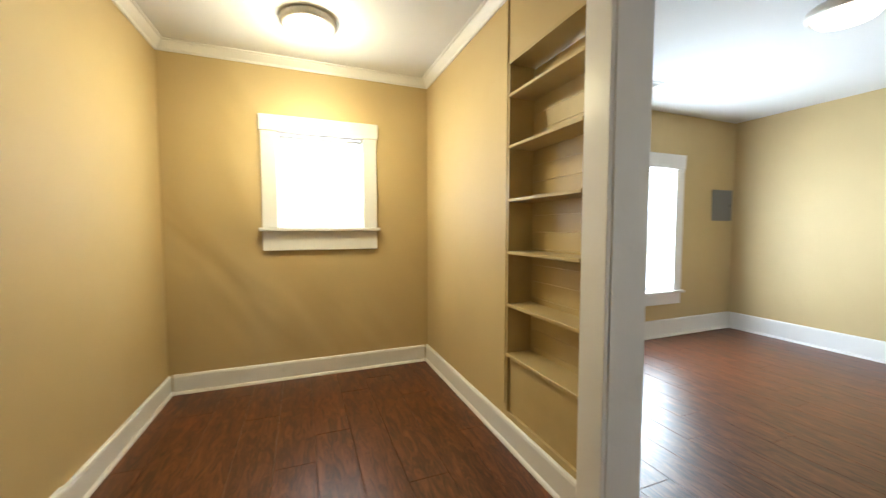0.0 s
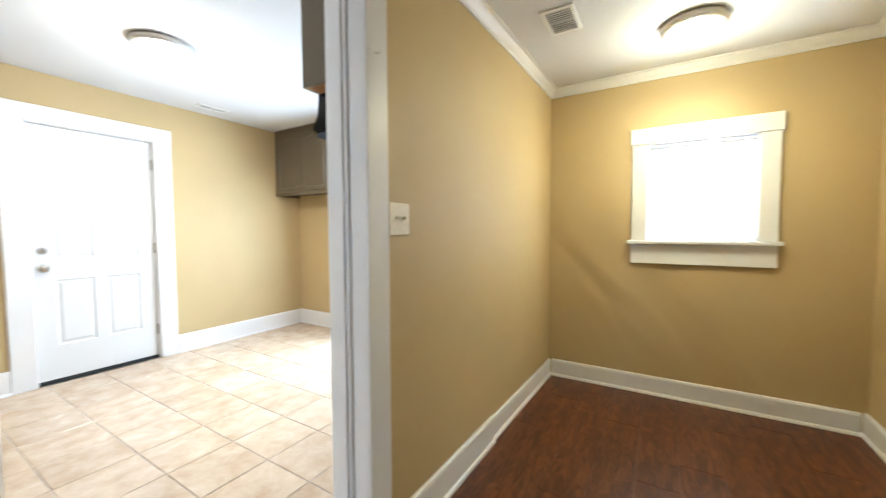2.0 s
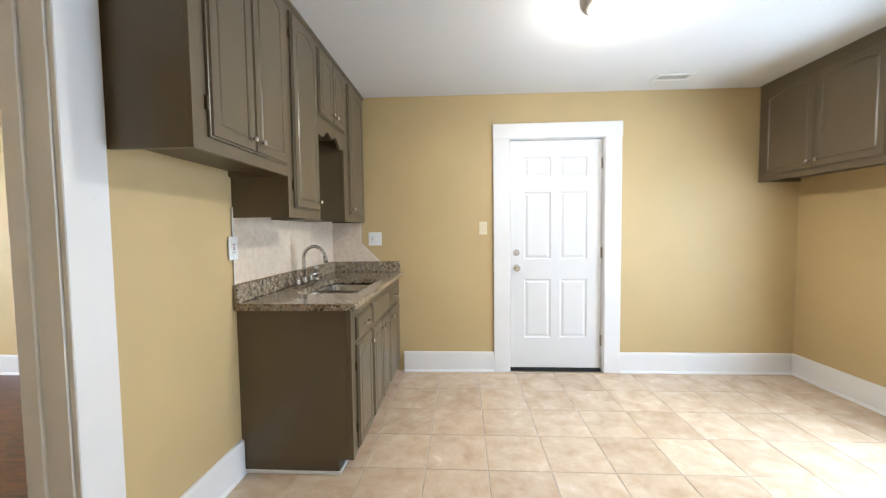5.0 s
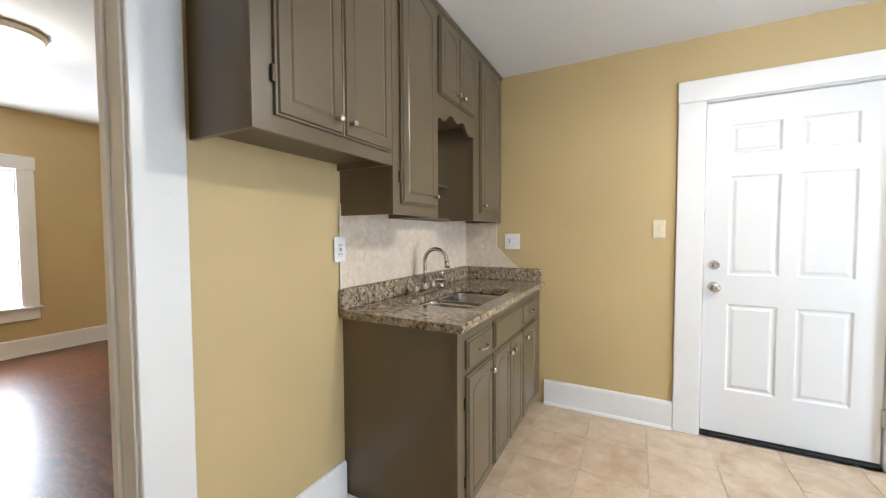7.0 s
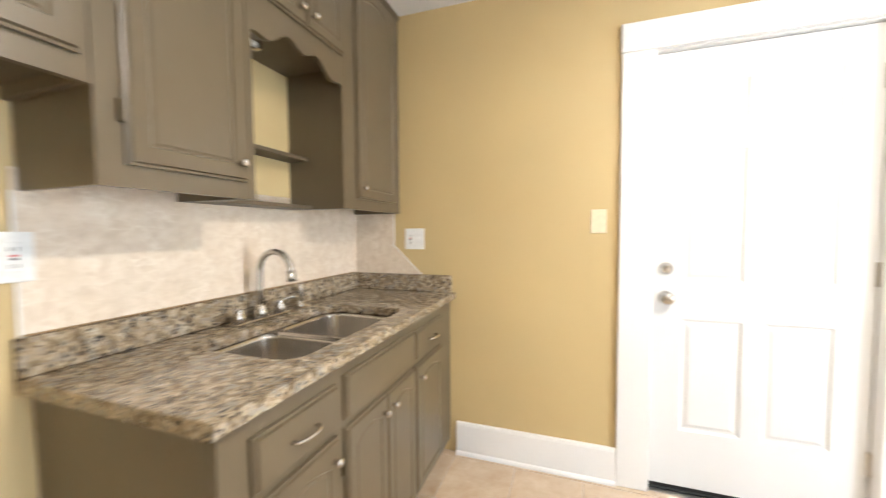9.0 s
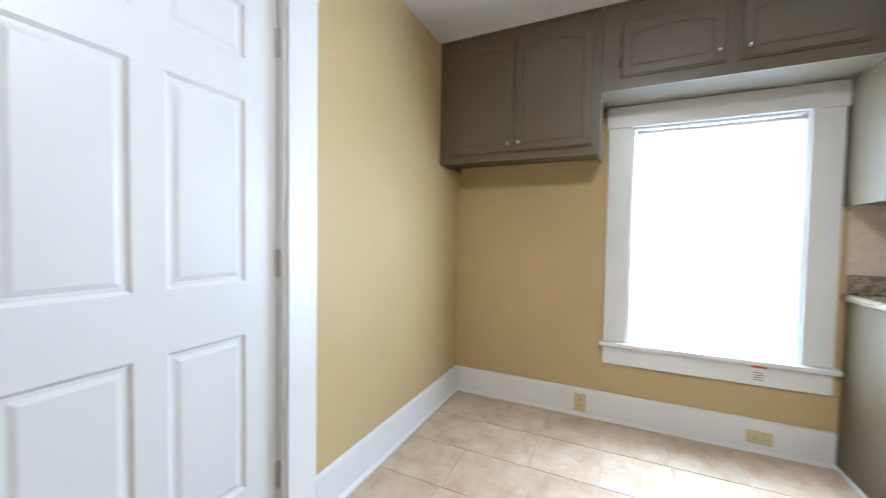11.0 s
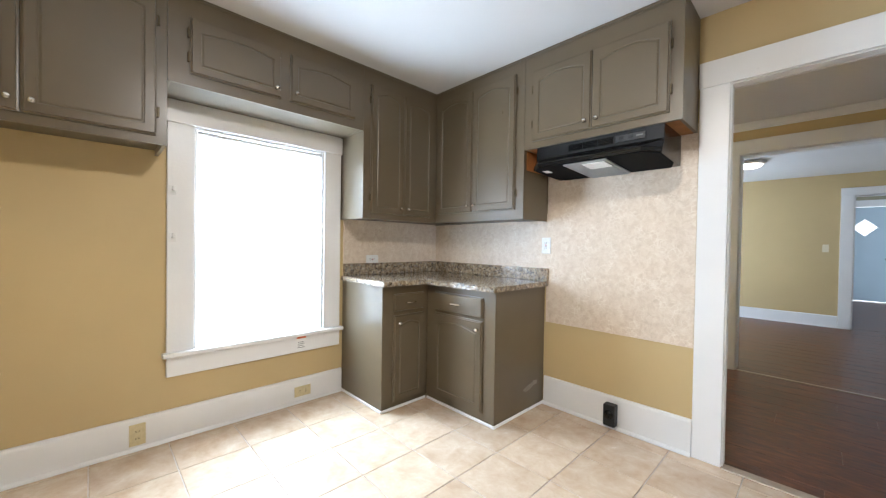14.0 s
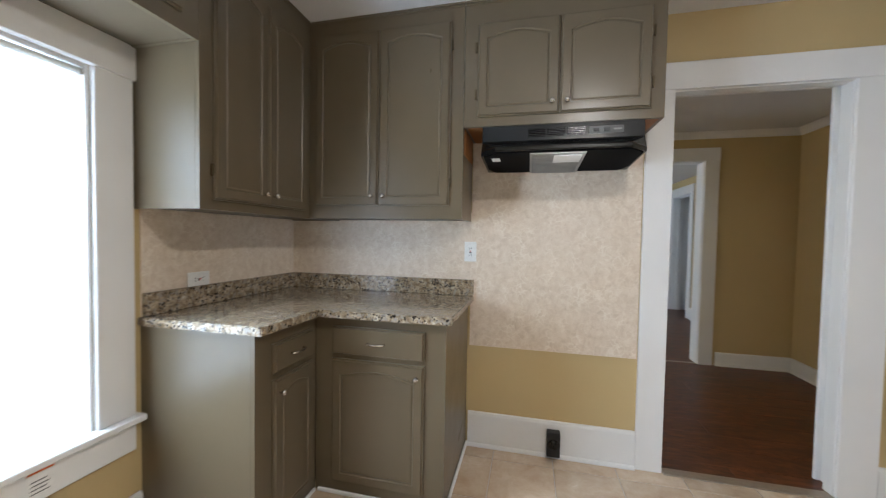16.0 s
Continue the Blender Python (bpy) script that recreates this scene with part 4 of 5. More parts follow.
part("tube", tube([(0.046, -0.18, 0.556), (0.10, -0.18, 0.556), (0.156, -0.18, 0.556)], 0.010), WHITEP, lampb)
for tx in (0.034, 0.154):
    part("lamp_holder", boxes((tx, tx + 0.014, -0.196, -0.164, 0.541, 0.5735), bevel=0.002), NICKEL, lampb)
a = thing("wall_cabinet", on_west(2.618, 1.345), "taupe painted single-door wall cabinet in the corner", "cabinet", UG)
upper_box(a, 0.524, h, UPD, (0.06, 0.06))
cab_door(a, 0.075, 0.05, 0.385, 1.0, -UPD, 'lb', 0.035)
cornice(a, 0.524, UPD, h)

ED = 0.33
# east wall: left of, above and right of the window
a = thing("wall_cabinet", on_east(KY - 0.002, 1.64), "taupe painted two-door wall cabinet between window and back wall", "cabinet", UG)
h1 = top - 1.64
upper_box(a, 0.985, h1, ED, (0.055, 0.035))
cab_door(a, 0.065, 0.042, 0.434, 0.678, -ED, 'rb', 0.03, None)
cab_door(a, 0.503, 0.042, 0.440, 0.678, -ED, 'lb', 0.03, 'r')
cornice(a, 0.985, ED, h1)
a = thing("wall_cabinet", on_east(2.156, 1.97), "taupe painted low two-door cabinet above the window", "cabinet", UG)
h2 = top - 1.97
upper_box(a, 1.126, h2, ED, (0.09, 0.07), lip=0.004, mids=(0.577,))
cab_door(a, 0.092, 0.06, 0.458, 0.29, -ED, 'rb', 0.026, 'l')
cab_door(a, 0.604, 0.06, 0.450, 0.29, -ED, 'lb', 0.026, None)
cornice(a, 1.126, ED, h2)
a = thing("wall_cabinet", on_east(1.028, 1.345), "taupe painted tall two-door corner wall cabinet", "cabinet", UG)
h3 = top - 1.345
upper_box(a, 1.022, h3, ED, (0.055, 0.36), lip=0.006)
cab_door(a, 0.058, 0.04, 0.300, 0.935, -ED, 'rb', 0.03, 'l')
cab_door(a, 0.362, 0.04, 0.300, 0.935, -ED, 'lb', 0.03, None)
cornice(a, 1.022 - ED, ED, h3)
SD = 0.32
a = thing("wall_cabinet", on_south(3.668, 1.345), "taupe painted tall two-door wall cabinet beside the hood", "cabinet", UG)
upper_box(a, 0.878, h3, SD, (0.04, 0.06), lip=0.006)
cab_door(a, 0.044, 0.07, 0.376, 0.93, -SD, 'rb', 0.03, None)
cab_door(a, 0.424, 0.07, 0.386, 0.93, -SD, 'lb', 0.03, 'r')
cornice(a, 0.878, SD, h3)
a = thing("wall_cabinet", on_south(2.788, 1.81), "taupe painted two-door cabinet above the range hood", "cabinet", UG)
h4 = top - 1.81
upper_box(a, 0.918, h4, SD, (0.06, 0.05), lip=0.02)
cab_door(a, 0.066, 0.045, 0.394, 0.46, -SD, 'rb', 0.03, 'l')
cab_door(a, 0.464, 0.045, 0.396, 0.46, -SD, 'lb', 0.03, 'r')
cornice(a, 0.918, SD, h4, (0.0, 0.0))
part("raw_underside", boxes((0.017, 0.901, -SD + 0.02, -0.002, -0.001, 0.0185)), RAWWOOD, a, "unpainted orange wood underside")
part("raw_side_strip", boxes((-0.0005, 0.0035, -SD + 0.03, -0.03, -0.13, -0.001)), RAWWOOD, a, "unpainted orange wood strip")

# base cabinets
BD = 0.60
BG = "taupe kitchen base cabinets"


def base_unit(at, w, depth, label, cut=0.08, toe=0.075):
    root = thing("base_cabinet", at, label, "cabinet", BG)
    f = 0.0195
    z0 = toe if cut else 0.0
    carcass(root, [("side_panel", (0.0, 0.016, -depth + f, 0.0, z0, 0.868)), ("side_panel", (w - 0.016, w, -depth + f, 0.0, z0, 0.868)),
                   ("bottom_board", (0.016, w - 0.016, -depth + f, 0.0, z0 + 0.02, z0 + 0.036)), ("back_board", (0.016, w - 0.016, -0.008, -0.001, z0 + 0.036, 0.868))])
    if cut:
        carcass(root, [("plinth", (0.0, w, -depth + cut + 0.001, -0.001, 0.0, z0))])
    return root


def frame_rails(root, w, depth, stiles, rails, toe):
    face_frame(root, depth, [(s0, s1, toe, 0.868) for s0, s1 in stiles], rails)


a = base_unit(on_west(1.722), 1.421, BD, "taupe painted sink base cabinet with drawers and doors")
bays = [(0.085, 0.350), (0.415, 0.885), (0.930, 1.235)]
frame_rails(a, 1.421, BD, [(0.0, 0.085), (0.350, 0.415), (0.885, 0.930), (1.235, 1.421)],
            [(x0, x1, z0, z1) for x0, x1 in bays for z0, z1 in ((0.805, 0.868), (0.65, 0.70), (0.075, 0.12))], 0.075)
drawer_front(a, 0.072, 0.69, 0.292, 0.125, -BD)
drawer_front(a, 0.402, 0.69, 0.496, 0.135, -BD, False)
drawer_front(a, 0.917, 0.69, 0.332, 0.125, -BD)
cab_door(a, 0.072, 0.10, 0.292, 0.565, -BD, 'rt', 0.025, 'l')
cab_door(a, 0.402, 0.10, 0.246, 0.565, -BD, 'rt', 0.025, 'l')
cab_door(a, 0.652, 0.10, 0.246, 0.565, -BD, 'lt', 0.025)
cab_door(a, 0.917, 0.10, 0.332, 0.565, -BD, 'lt', 0.025)
part("shoe_moulding", boxes((-0.014, -0.001, -BD + 0.075, -0.001, 0.0, 0.018), (-0.014, 1.39, -BD + 0.066, -BD + 0.080, 0.0, 0.018), bevel=0.004), TRIM, a, "white painted shoe moulding")

a = base_unit(on_east(1.0), 0.408, 0.55, "taupe painted narrow base cabinet beside the window", cut=0.0)
frame_rails(a, 0.408, 0.55, [(0.0, 0.105), (0.355, 0.408)], [(0.105, 0.355, 0.80, 0.868), (0.105, 0.355, 0.65, 0.70), (0.105, 0.355, 0.0, 0.065)], 0.0)
drawer_front(a, 0.092, 0.685, 0.276, 0.125, -0.55)
cab_door(a, 0.092, 0.05, 0.276, 0.61, -0.55, 'lt', 0.025)
part("shoe_moulding", boxes((-0.014, -0.001, -0.564, -0.001, 0.0, 0.018), (-0.001, 0.395, -0.564, -0.551, 0.0, 0.018), bevel=0.004), TRIM, a, "white painted shoe moulding")
a = base_unit(on_south(3.998), 1.198, 0.59, "taupe painted corner base cabinet with drawer and door", cut=0.0)
frame_rails(a, 1.198, 0.59, [(0.55, 0.655), (1.085, 1.198)], [(0.655, 1.085, 0.81, 0.868), (0.655, 1.085, 0.65, 0.70), (0.655, 1.085, 0.0, 0.08)], 0.0)
drawer_front(a, 0.642, 0.685, 0.458, 0.135, -0.59)
cab_door(a, 0.642, 0.065, 0.458, 0.60, -0.59, 'rt', 0.03, None)
part("shoe_moulding", boxes((1.199, 1.213, -0.604, -0.001, 0.0, 0.018), (0.566, 1.199, -0.604, -0.591, 0.0, 0.018), bevel=0.004), TRIM, a, "white painted shoe moulding")


SCUFF = paint("pale_scuff", (0.23, 0.205, 0.165), 0.6, 0.3, 60, 0.1, 20.0)
sc = [(-0.17, 0.165), (-0.13, 0.175), (-0.10, 0.205), (-0.075, 0.20), (-0.07, 0.24), (-0.10, 0.25), (-0.125, 0.23), (-0.16, 0.22), (-0.19, 0.195)]
bm = bmesh.new()
lo = [bm.verts.new((1.1985, 1.5 * y + 0.02, 0.7 * z + 0.02)) for y, z in sc]
hi = [bm.verts.new((1.1992, 1.5 * y + 0.02, 0.7 * z + 0.02)) for y, z in sc]
bm.faces.new(lo)
bm.faces.new(hi[::-1])
for i in range(len(sc)):
    k = (i + 1) % len(sc)
    bm.faces.new((lo[i], lo[k], hi[k], hi[i]))
bmesh.ops.recalc_face_normals(bm, faces=bm.faces[:])
part("scuff_mark", bm, SCUFF, a, "pale scuffed patch")

# ---- worktops, sink, tap ----
def slab_outline(bm, pts, z0, z1):
    lo = [bm.verts.new((x, y, z0)) for x, y in pts]
    hi = [bm.verts.new((x, y, z1)) for x, y in pts]
    bm.faces.new(lo[::-1])
    bm.faces.new(hi)
    n = len(pts)
    for i in range(n):
        bm.faces.new((lo[i], lo[(i + 1) % n], hi[(i + 1) % n], hi[i]))
    return bm


corner = thing("worktop", pose(0, 0, 0), "speckled granite L-shaped corner worktop with upstand", "worktop")
cb = slab_outline(bmesh.new(), [(2.765, 0.0065), (3.9935, 0.0065), (3.9935, 1.02), (3.405, 1.02), (3.405, 0.65), (2.765, 0.65)], 0.870, 0.905)
bmesh.ops.bevel(cb, geom=cb.edges[:], offset=0.005, segments=2, affect='EDGES')
part("slab", cb, GRANITE, corner)
part("upstand", boxes((2.765, 3.972, 0.0065, 0.027, 0.9055, 1.0), bevel=0.003), GRANITE, corner)
part("upstand", boxes((3.973, 3.9935, 0.0065, 1.0, 0.9055, 1.0), bevel=0.003), GRANITE, corner)

sink_top = thing("worktop", pose(0, 0, 0), "speckled granite worktop with an undermounted double sink", "worktop")
Y0, Y1 = 1.69, 3.1385
sx0, sx1, sa0, sa1, sb0, sb1 = 0.165, 0.55, 1.985, 2.298, 2.322, 2.665


def bowl_ring(x0, x1, y0, y1, r, n=5):
    pts = []
    for cx_, cy_, a0 in ((x1 - r, y0 + r, -90), (x1 - r, y1 - r, 0), (x0 + r, y1 - r, 90), (x0 + r, y0 + r, 180)):
        for i in range(n + 1):
            an = radians(a0 + 90 * i / n)
            pts.append((cx_ + r * math.cos(an), cy_ + r * math.sin(an)))
    return pts


def slab_with_hole(x0, x1, y0, y1, hole, z0, z1):
    """A slab with one rounded hole cut through it."""
    bm = bmesh.new()
    n = len(hole)
    q = n // 4
    corners = [(x1, y0), (x1, y1), (x0, y1), (x0, y0)]
    levels = []
    for z in (z0, z1):
        o = [bm.verts.new((*c, z)) for c in corners]
        hv = [bm.verts.new((*p, z)) for p in hole]
        levels.append((o, hv))
        for k in range(4):
            for i in range(q - 1):
                bm.faces.new((o[k], hv[k * q + i], hv[k * q + i + 1]))
            bm.faces.new((o[k], hv[k * q + q - 1], hv[(k * q + q) % n], o[(k + 1) % 4]))
    (o0, h0), (o1, h1_) = levels
    for i in range(4):
        bm.faces.new((o0[i], o0[(i + 1) % 4], o1[(i + 1) % 4], o1[i]))
    for i in range(n):
        bm.faces.new((h0[i], h0[(i + 1) % n], h1_[(i + 1) % n], h1_[i]))
    bmesh.ops.recalc_face_normals(bm, faces=bm.faces[:])
    return bm


part("slab", slab_with_hole(0.0065, 0.632, Y0, Y1, bowl_ring(sx0, sx1, sa0, sb1, 0.07), 0.870, 0.905), GRANITE, sink_top)
part("front_edge", boxes((0.6325, 0.637, Y0, Y1, 0.873, 0.902), bevel=0.002), GRANITE, sink_top)
part("upstand", boxes((0.0065, 0.027, Y0, 3.117, 0.9055, 1.0), bevel=0.003), GRANITE, sink_top)
part("upstand", boxes((0.0065, 0.615, 3.118, Y1, 0.9055, 1.0), bevel=0.003), GRANITE, sink_top)

sink = thing("kitchen_sink", pose(0, 0, 0), "stainless steel double-bowl sink set under granite", "sink")


def bowl(x0, x1, y0, y1, depth):
    bm = bmesh.new()
    loops = []
    for m, z, r in ((-0.012, 0.0, 0.07), (0.0, 0.0, 0.06), (0.004, -0.02, 0.06), (0.010, -depth + 0.04, 0.055), (0.022, -depth + 0.012, 0.05), (0.05, -depth, 0.03)):
        loops.append([bm.verts.new((x, y, 0.869 + z)) for x, y in bowl_ring(x0 + m, x1 - m, y0 + m, y1 - m, r)])
    n = len(loops[0])
    for a, b in zip(loops, loops[1:]):
        for i in range(n):
            f = bm.faces.new((a[i], a[(i + 1) % n], b[(i + 1) % n], b[i]))
            f.smooth = True
    bm.faces.new(loops[-1])
    for f in bm.faces:
        f.normal_flip() if f.normal.z < -0.5 else None
    bmesh.ops.recalc_face_normals(bm, faces=bm.faces[:])
    return bm


for y0, y1 in ((sa0 - 0.004, sa1), (sb0, sb1 + 0.004)):
    bw = part("bowl", bowl(sx0 - 0.004, sx1 + 0.004, y0, y1, 0.19), STEEL, sink)
    part("drain", lathe([(0.042, 0.682), (0.042, 0.686), (0.030, 0.687), (0.028, 0.683), (0.001, 0.683)], 'Z', 20, ((sx0 + sx1) / 2, (y0 + y1) / 2, 0)), NICKEL, bw)
part("divider", boxes((sx0 + 0.01, sx1 - 0.01, sa1 - 0.002, sb0 + 0.002, 0.845, 0.868), bevel=0.006), STEEL, sink)

tap = thing("kitchen_tap", pose(0.095, 2.325, 0.905), "brushed nickel gooseneck tap with two lever handles and sprayer", "tap")
part("deck_plate", boxes((-0.026, 0.026, -0.13, 0.13, 0.0, 0.012), bevel=0.005, segments=2), STEEL, tap)
part("spout_base", lathe([(0.026, 0.010), (0.024, 0.03), (0.017, 0.05), (0.014, 0.06)], 'Z', 20), STEEL, tap)
pts = [(0, 0, 0.05), (0, 0, 0.12), (0, 0, 0.19)]
for i in range(1, 13):
    an = math.pi * i / 12 * 0.93
    pts.append((0.075 - 0.075 * math.cos(an), 0, 0.19 + 0.075 * math.sin(an)))
pts.append((0.152, 0, 0.175))
part("spout", tube(pts, 0.0115, 14), STEEL, tap)
part("spout_tip", tube([(0.150, 0, 0.195), (0.153, 0, 0.17), (0.154, 0, 0.155)], 0.0155, 14), STEEL, tap)
for sgn in (-1, 1):
    hd = part("handle_base", lathe([(0.022, 0.010), (0.021, 0.03), (0.014, 0.05), (0.015, 0.058), (0.001, 0.062)], 'Z', 18, (0, sgn * 0.10, 0)), STEEL, tap)
    part("lever", tube([(0, sgn * 0.10, 0.052), (0.012, sgn * 0.115, 0.062), (0.03, sgn * 0.135, 0.066), (0.045, sgn * 0.15, 0.064)], 0.007, 10), STEEL, hd)
spray = thing("sink_sprayer", pose(0.085, 2.56, 0.905), "brushed nickel side sprayer on the worktop", "tap")
part("sprayer_base", lathe([(0.022, 0.0), (0.021, 0.012), (0.013, 0.02), (0.012, 0.03)], 'Z', 18), STEEL, spray)
part("sprayer_head", lathe([(0.011, 0.03), (0.013, 0.05), (0.017, 0.085), (0.016, 0.105), (0.008, 0.112), (0.001, 0.113)], 'Z', 18), STEEL, spray)


# ---- range hood ----
hood = thing("range_hood", on_south(2.692, 1.635), "black under-cabinet range hood with silver filter", "range hood")
HW, HD, HC = 0.745, 0.430, 0.075


def hood_ring(bm, depth, cut, z, rise=0.0):
    """One level of the hood: its plan with cut front corners, climbing by rise towards the front."""
    plan = [(0, 0), (0, -depth + cut), (cut, -depth), (HW - cut, -depth), (HW, -depth + cut), (HW, 0)]
    return [bm.verts.new((x, y, z + rise * -y / HD)) for x, y in plan]


bm = bmesh.new()
rings = [hood_ring(bm, HD - 0.004, HC, 0.0, 0.022), hood_ring(bm, HD, HC, 0.004, 0.022), hood_ring(bm, HD, HC, 0.020, 0.022), hood_ring(bm, HD - 0.006, HC, 0.026, 0.022),
         hood_ring(bm, 0.335, 0.012, 0.086), hood_ring(bm, 0.326, 0.004, 0.096), hood_ring(bm, 0.318, 0.003, 0.172)]
for a, b in zip(rings, rings[1:]):
    for i in range(6):
        k = (i + 1) % 6
        bm.faces.new((a[i], a[k], b[k], b[i]))
bm.faces.new(rings[0][::-1])
bm.faces.new(rings[-1])
bmesh.ops.recalc_face_normals(bm, faces=bm.faces[:])
part("canopy", bm, BLACK, hood, "black enamelled steel canopy")


def under(pts, drop, thick):
    """A plate lying along the hood's slanting underside."""
    bm = bmesh.new()
    slope = lambda y: 0.022 * (-y) / HD - drop
    lo = [bm.verts.new((x, y, slope(y) - thick)) for x, y in pts]
    hi = [bm.verts.new((x, y, slope(y))) for x, y in pts]
    bm.faces.new(lo)
    bm.faces.new(hi[::-1])
    for i in range(len(pts)):
        k = (i + 1) % len(pts)
        bm.faces.new((lo[i], lo[k], hi[k], hi[i]))
    bmesh.ops.recalc_face_normals(bm, faces=bm.faces[:])
    return bm


part("underside", under([(0.012, -0.10), (0.045, -0.012), (HW - 0.045, -0.012), (HW - 0.012, -0.10), (HW - 0.012, -HD + HC + 0.006), (HW - HC - 0.004, -HD + 0.012), (HC + 0.004, -HD + 0.012), (0.012, -HD + HC + 0.006)], 0.001, 0.003), DARKSLOT, hood)
part("filter", under([(0.235, -0.03), (0.485, -0.03), (0.485, -HD + 0.02), (0.235, -HD + 0.02)], 0.005, 0.006), FILTER, hood, "silver mesh grease filter")
for i in range(15):
    yy = -HD + 0.035 + i * 0.0255
    part("filter_rib", under([(0.247, yy + 0.010), (0.473, yy + 0.010), (0.473, yy), (0.247, yy)], 0.0112, 0.003), FILTER, hood)
part("lamp_cover", under([(0.345, -HD + 0.16), (0.468, -HD + 0.16), (0.468, -HD + 0.035), (0.345, -HD + 0.035)], 0.0146, 0.004), WHITEP, hood, "white plastic lamp cover")
part("rating_label", under([(0.05, -HD + 0.16), (0.09, -HD + 0.16), (0.09, -HD + 0.10), (0.05, -HD + 0.10)], 0.0042, 0.001), PAPER, hood)
part("front_lip", boxes((HC, HW - HC, -HD - 0.003, -HD, 0.027, 0.041), bevel=0.001), BLACK, hood)
FF = -0.3185                                              # front of the hood's fascia
for x0 in (0.225, 0.315, 0.405):
    vent = part("vent_grille", boxes((x0, x0 + 0.082, FF - 0.006, FF, 0.112, 0.152)), DARKSLOT, hood)
    for k in range(5):
        part("vent_slat", boxes((x0, x0 + 0.082, FF - 0.009, FF - 0.006, 0.1135 + k * 0.0082, 0.1165 + k * 0.0082)), BLACK, vent)
ctl = part("control_plate", boxes((0.505, 0.655, FF - 0.008, FF, 0.114, 0.150), bevel=0.001), HOODPLATE, hood, "dark grey switch plate")
for x0 in (0.520, 0.568):
    part("rocker_switch", boxes((x0, x0 + 0.028, FF - 0.014, FF - 0.008, 0.124, 0.142), bevel=0.002), DARK, ctl)
part("label_bar", boxes((0.612, 0.645, FF - 0.0095, FF - 0.008, 0.130, 0.137)), GREYM, ctl)


# ---- wall plates ----
def plate(name, at, w, h, material, label, kind="outlet", gangs=1, flat=False):
    """A wall plate: kind is outlet, gfci or switch; flat turns it on its side."""
    root = thing(name, at, label, "light switch" if kind == "switch" else "socket")
    bm = boxes((-w / 2, w / 2, -0.006, 0.0, -h / 2, h / 2), bevel=0.003, segments=2)
    part("cover_plate", bm, material, root)
    for g in range(gangs):
        c = (g - (gangs - 1) / 2) * 0.046
        kd = kind if not (kind == "mixed") else ("gfci" if g == 0 else "switch")

        def q(x0, x1, y0, y1, z0, z1):
            return (z0 + c * 0, z1 + c * 0, y0, y1, -x1, -x0) if flat else (x0 + c, x1 + c, y0, y1, z0, z1)
        if kd == "switch":
            part("toggle_slot", boxes(q(-0.006, 0.006, -0.0072, -0.006, -0.013, 0.013)), material, root)
            part("toggle", boxes(q(-0.0045, 0.0045, -0.018, -0.0072, -0.001, 0.010), bevel=0.001), material, root)
        else:
            body = part("receptacle", boxes(q(-0.0165, 0.0165, -0.0085, -0.006, -0.034, 0.034), bevel=0.001), material, root)
            for z in (-0.021, 0.019):
                for x in (-0.007, 0.006):
                    part("slot", boxes(q(x - 0.0012, x + 0.0012, -0.0092, -0.0085, z - 0.005, z + 0.005)), DARKSLOT, body)
            if kd == "gfci":
                part("reset_button", boxes(q(-0.006, 0.006, -0.0098, -0.0085, 0.001, 0.006)), RED, body, "red reset button")
                part("test_button", boxes(q(-0.006, 0.006, -0.0098, -0.0085, -0.007, -0.002)), DARKSLOT, body)
        for z in ((-0.048, 0.048) if kd == "switch" else (-0.0445, 0.0445)):
            part("screw", boxes(q(-0.003, 0.003, -0.0068, -0.006, z - 0.003, z + 0.003)), material, root)
    return root


plate("wall_socket", on_west(1.70, 1.19, 0.006), 0.072, 0.118, WHITEP, "white ground-fault socket beside the splash panel", "gfci")
plate("wall_socket", on_north(0.392, 1.20), 0.118, 0.118, WHITEP, "white double plate with socket and switch", "mixed", 2)
plate("wall_switch", on_north(1.357, 1.285), 0.070, 0.115, CREAM, "cream single light switch beside the back door", "switch")
plate("wall_socket", on_east(0.735, 1.03, 3.994), 0.118, 0.072, WHITEP, "white sideways socket above the corner counter", "gfci", 1, True)
plate("wall_socket", on_south(2.79, 1.168, 0.006), 0.072, 0.118, WHITEP, "white ground-fault socket on the splash panel", "gfci")
plate("wall_socket", on_east(2.246, 0.09, 3.98), 0.072, 0.118, IVORY, "ivory socket set in the baseboard", "outlet")
plate("wall_socket", on_east(1.322, 0.085, 3.98), 0.118, 0.072, IVORY, "ivory sideways socket set in the baseboard", "outlet", 1, True)
plate("wall_switch", on_north(1.928, 1.256, NN), 0.118, 0.120, CREAM, "cream double light switch on the nook wall", "switch", 2)
plate("wall_switch", on_south(1.33, 1.19, LS), 0.070, 0.115, CREAM, "cream light switch on the living room wall", "switch")

rs = thing("range_socket", on_south(2.29, 0.0, 0.02), "black range power socket on the baseboard", "socket")
part("housing", boxes((-0.036, 0.036, -0.055, 0.0, 0.030, 0.165), bevel=0.006, segments=2), DARK, rs)
part("receptacle_face", lathe([(0.028, -0.055), (0.027, -0.059), (0.001, -0.0595)], 'Y', 24, (0, 0, 0.105)), BLACK, rs)
for x, z in ((-0.010, 0.112), (0.010, 0.112), (0.0, 0.092)):
    part("slot", boxes((x - 0.002, x + 0.002, -0.0605, -0.0595, z - 0.007, z + 0.007)), DARKSLOT, rs)

tag = thing("card_tag", on_east(1.335, 0.415, 3.9775), "small white card tag with an orange stripe on the window apron", "tag")
part("card", boxes((-0.035, 0.035, -0.0025, -0.0012, -0.025, 0.075)), PAPER, tag)
part("stripe", boxes((-0.034, 0.034, -0.0032, -0.0026, 0.055, 0.073)), ORANGE, tag)
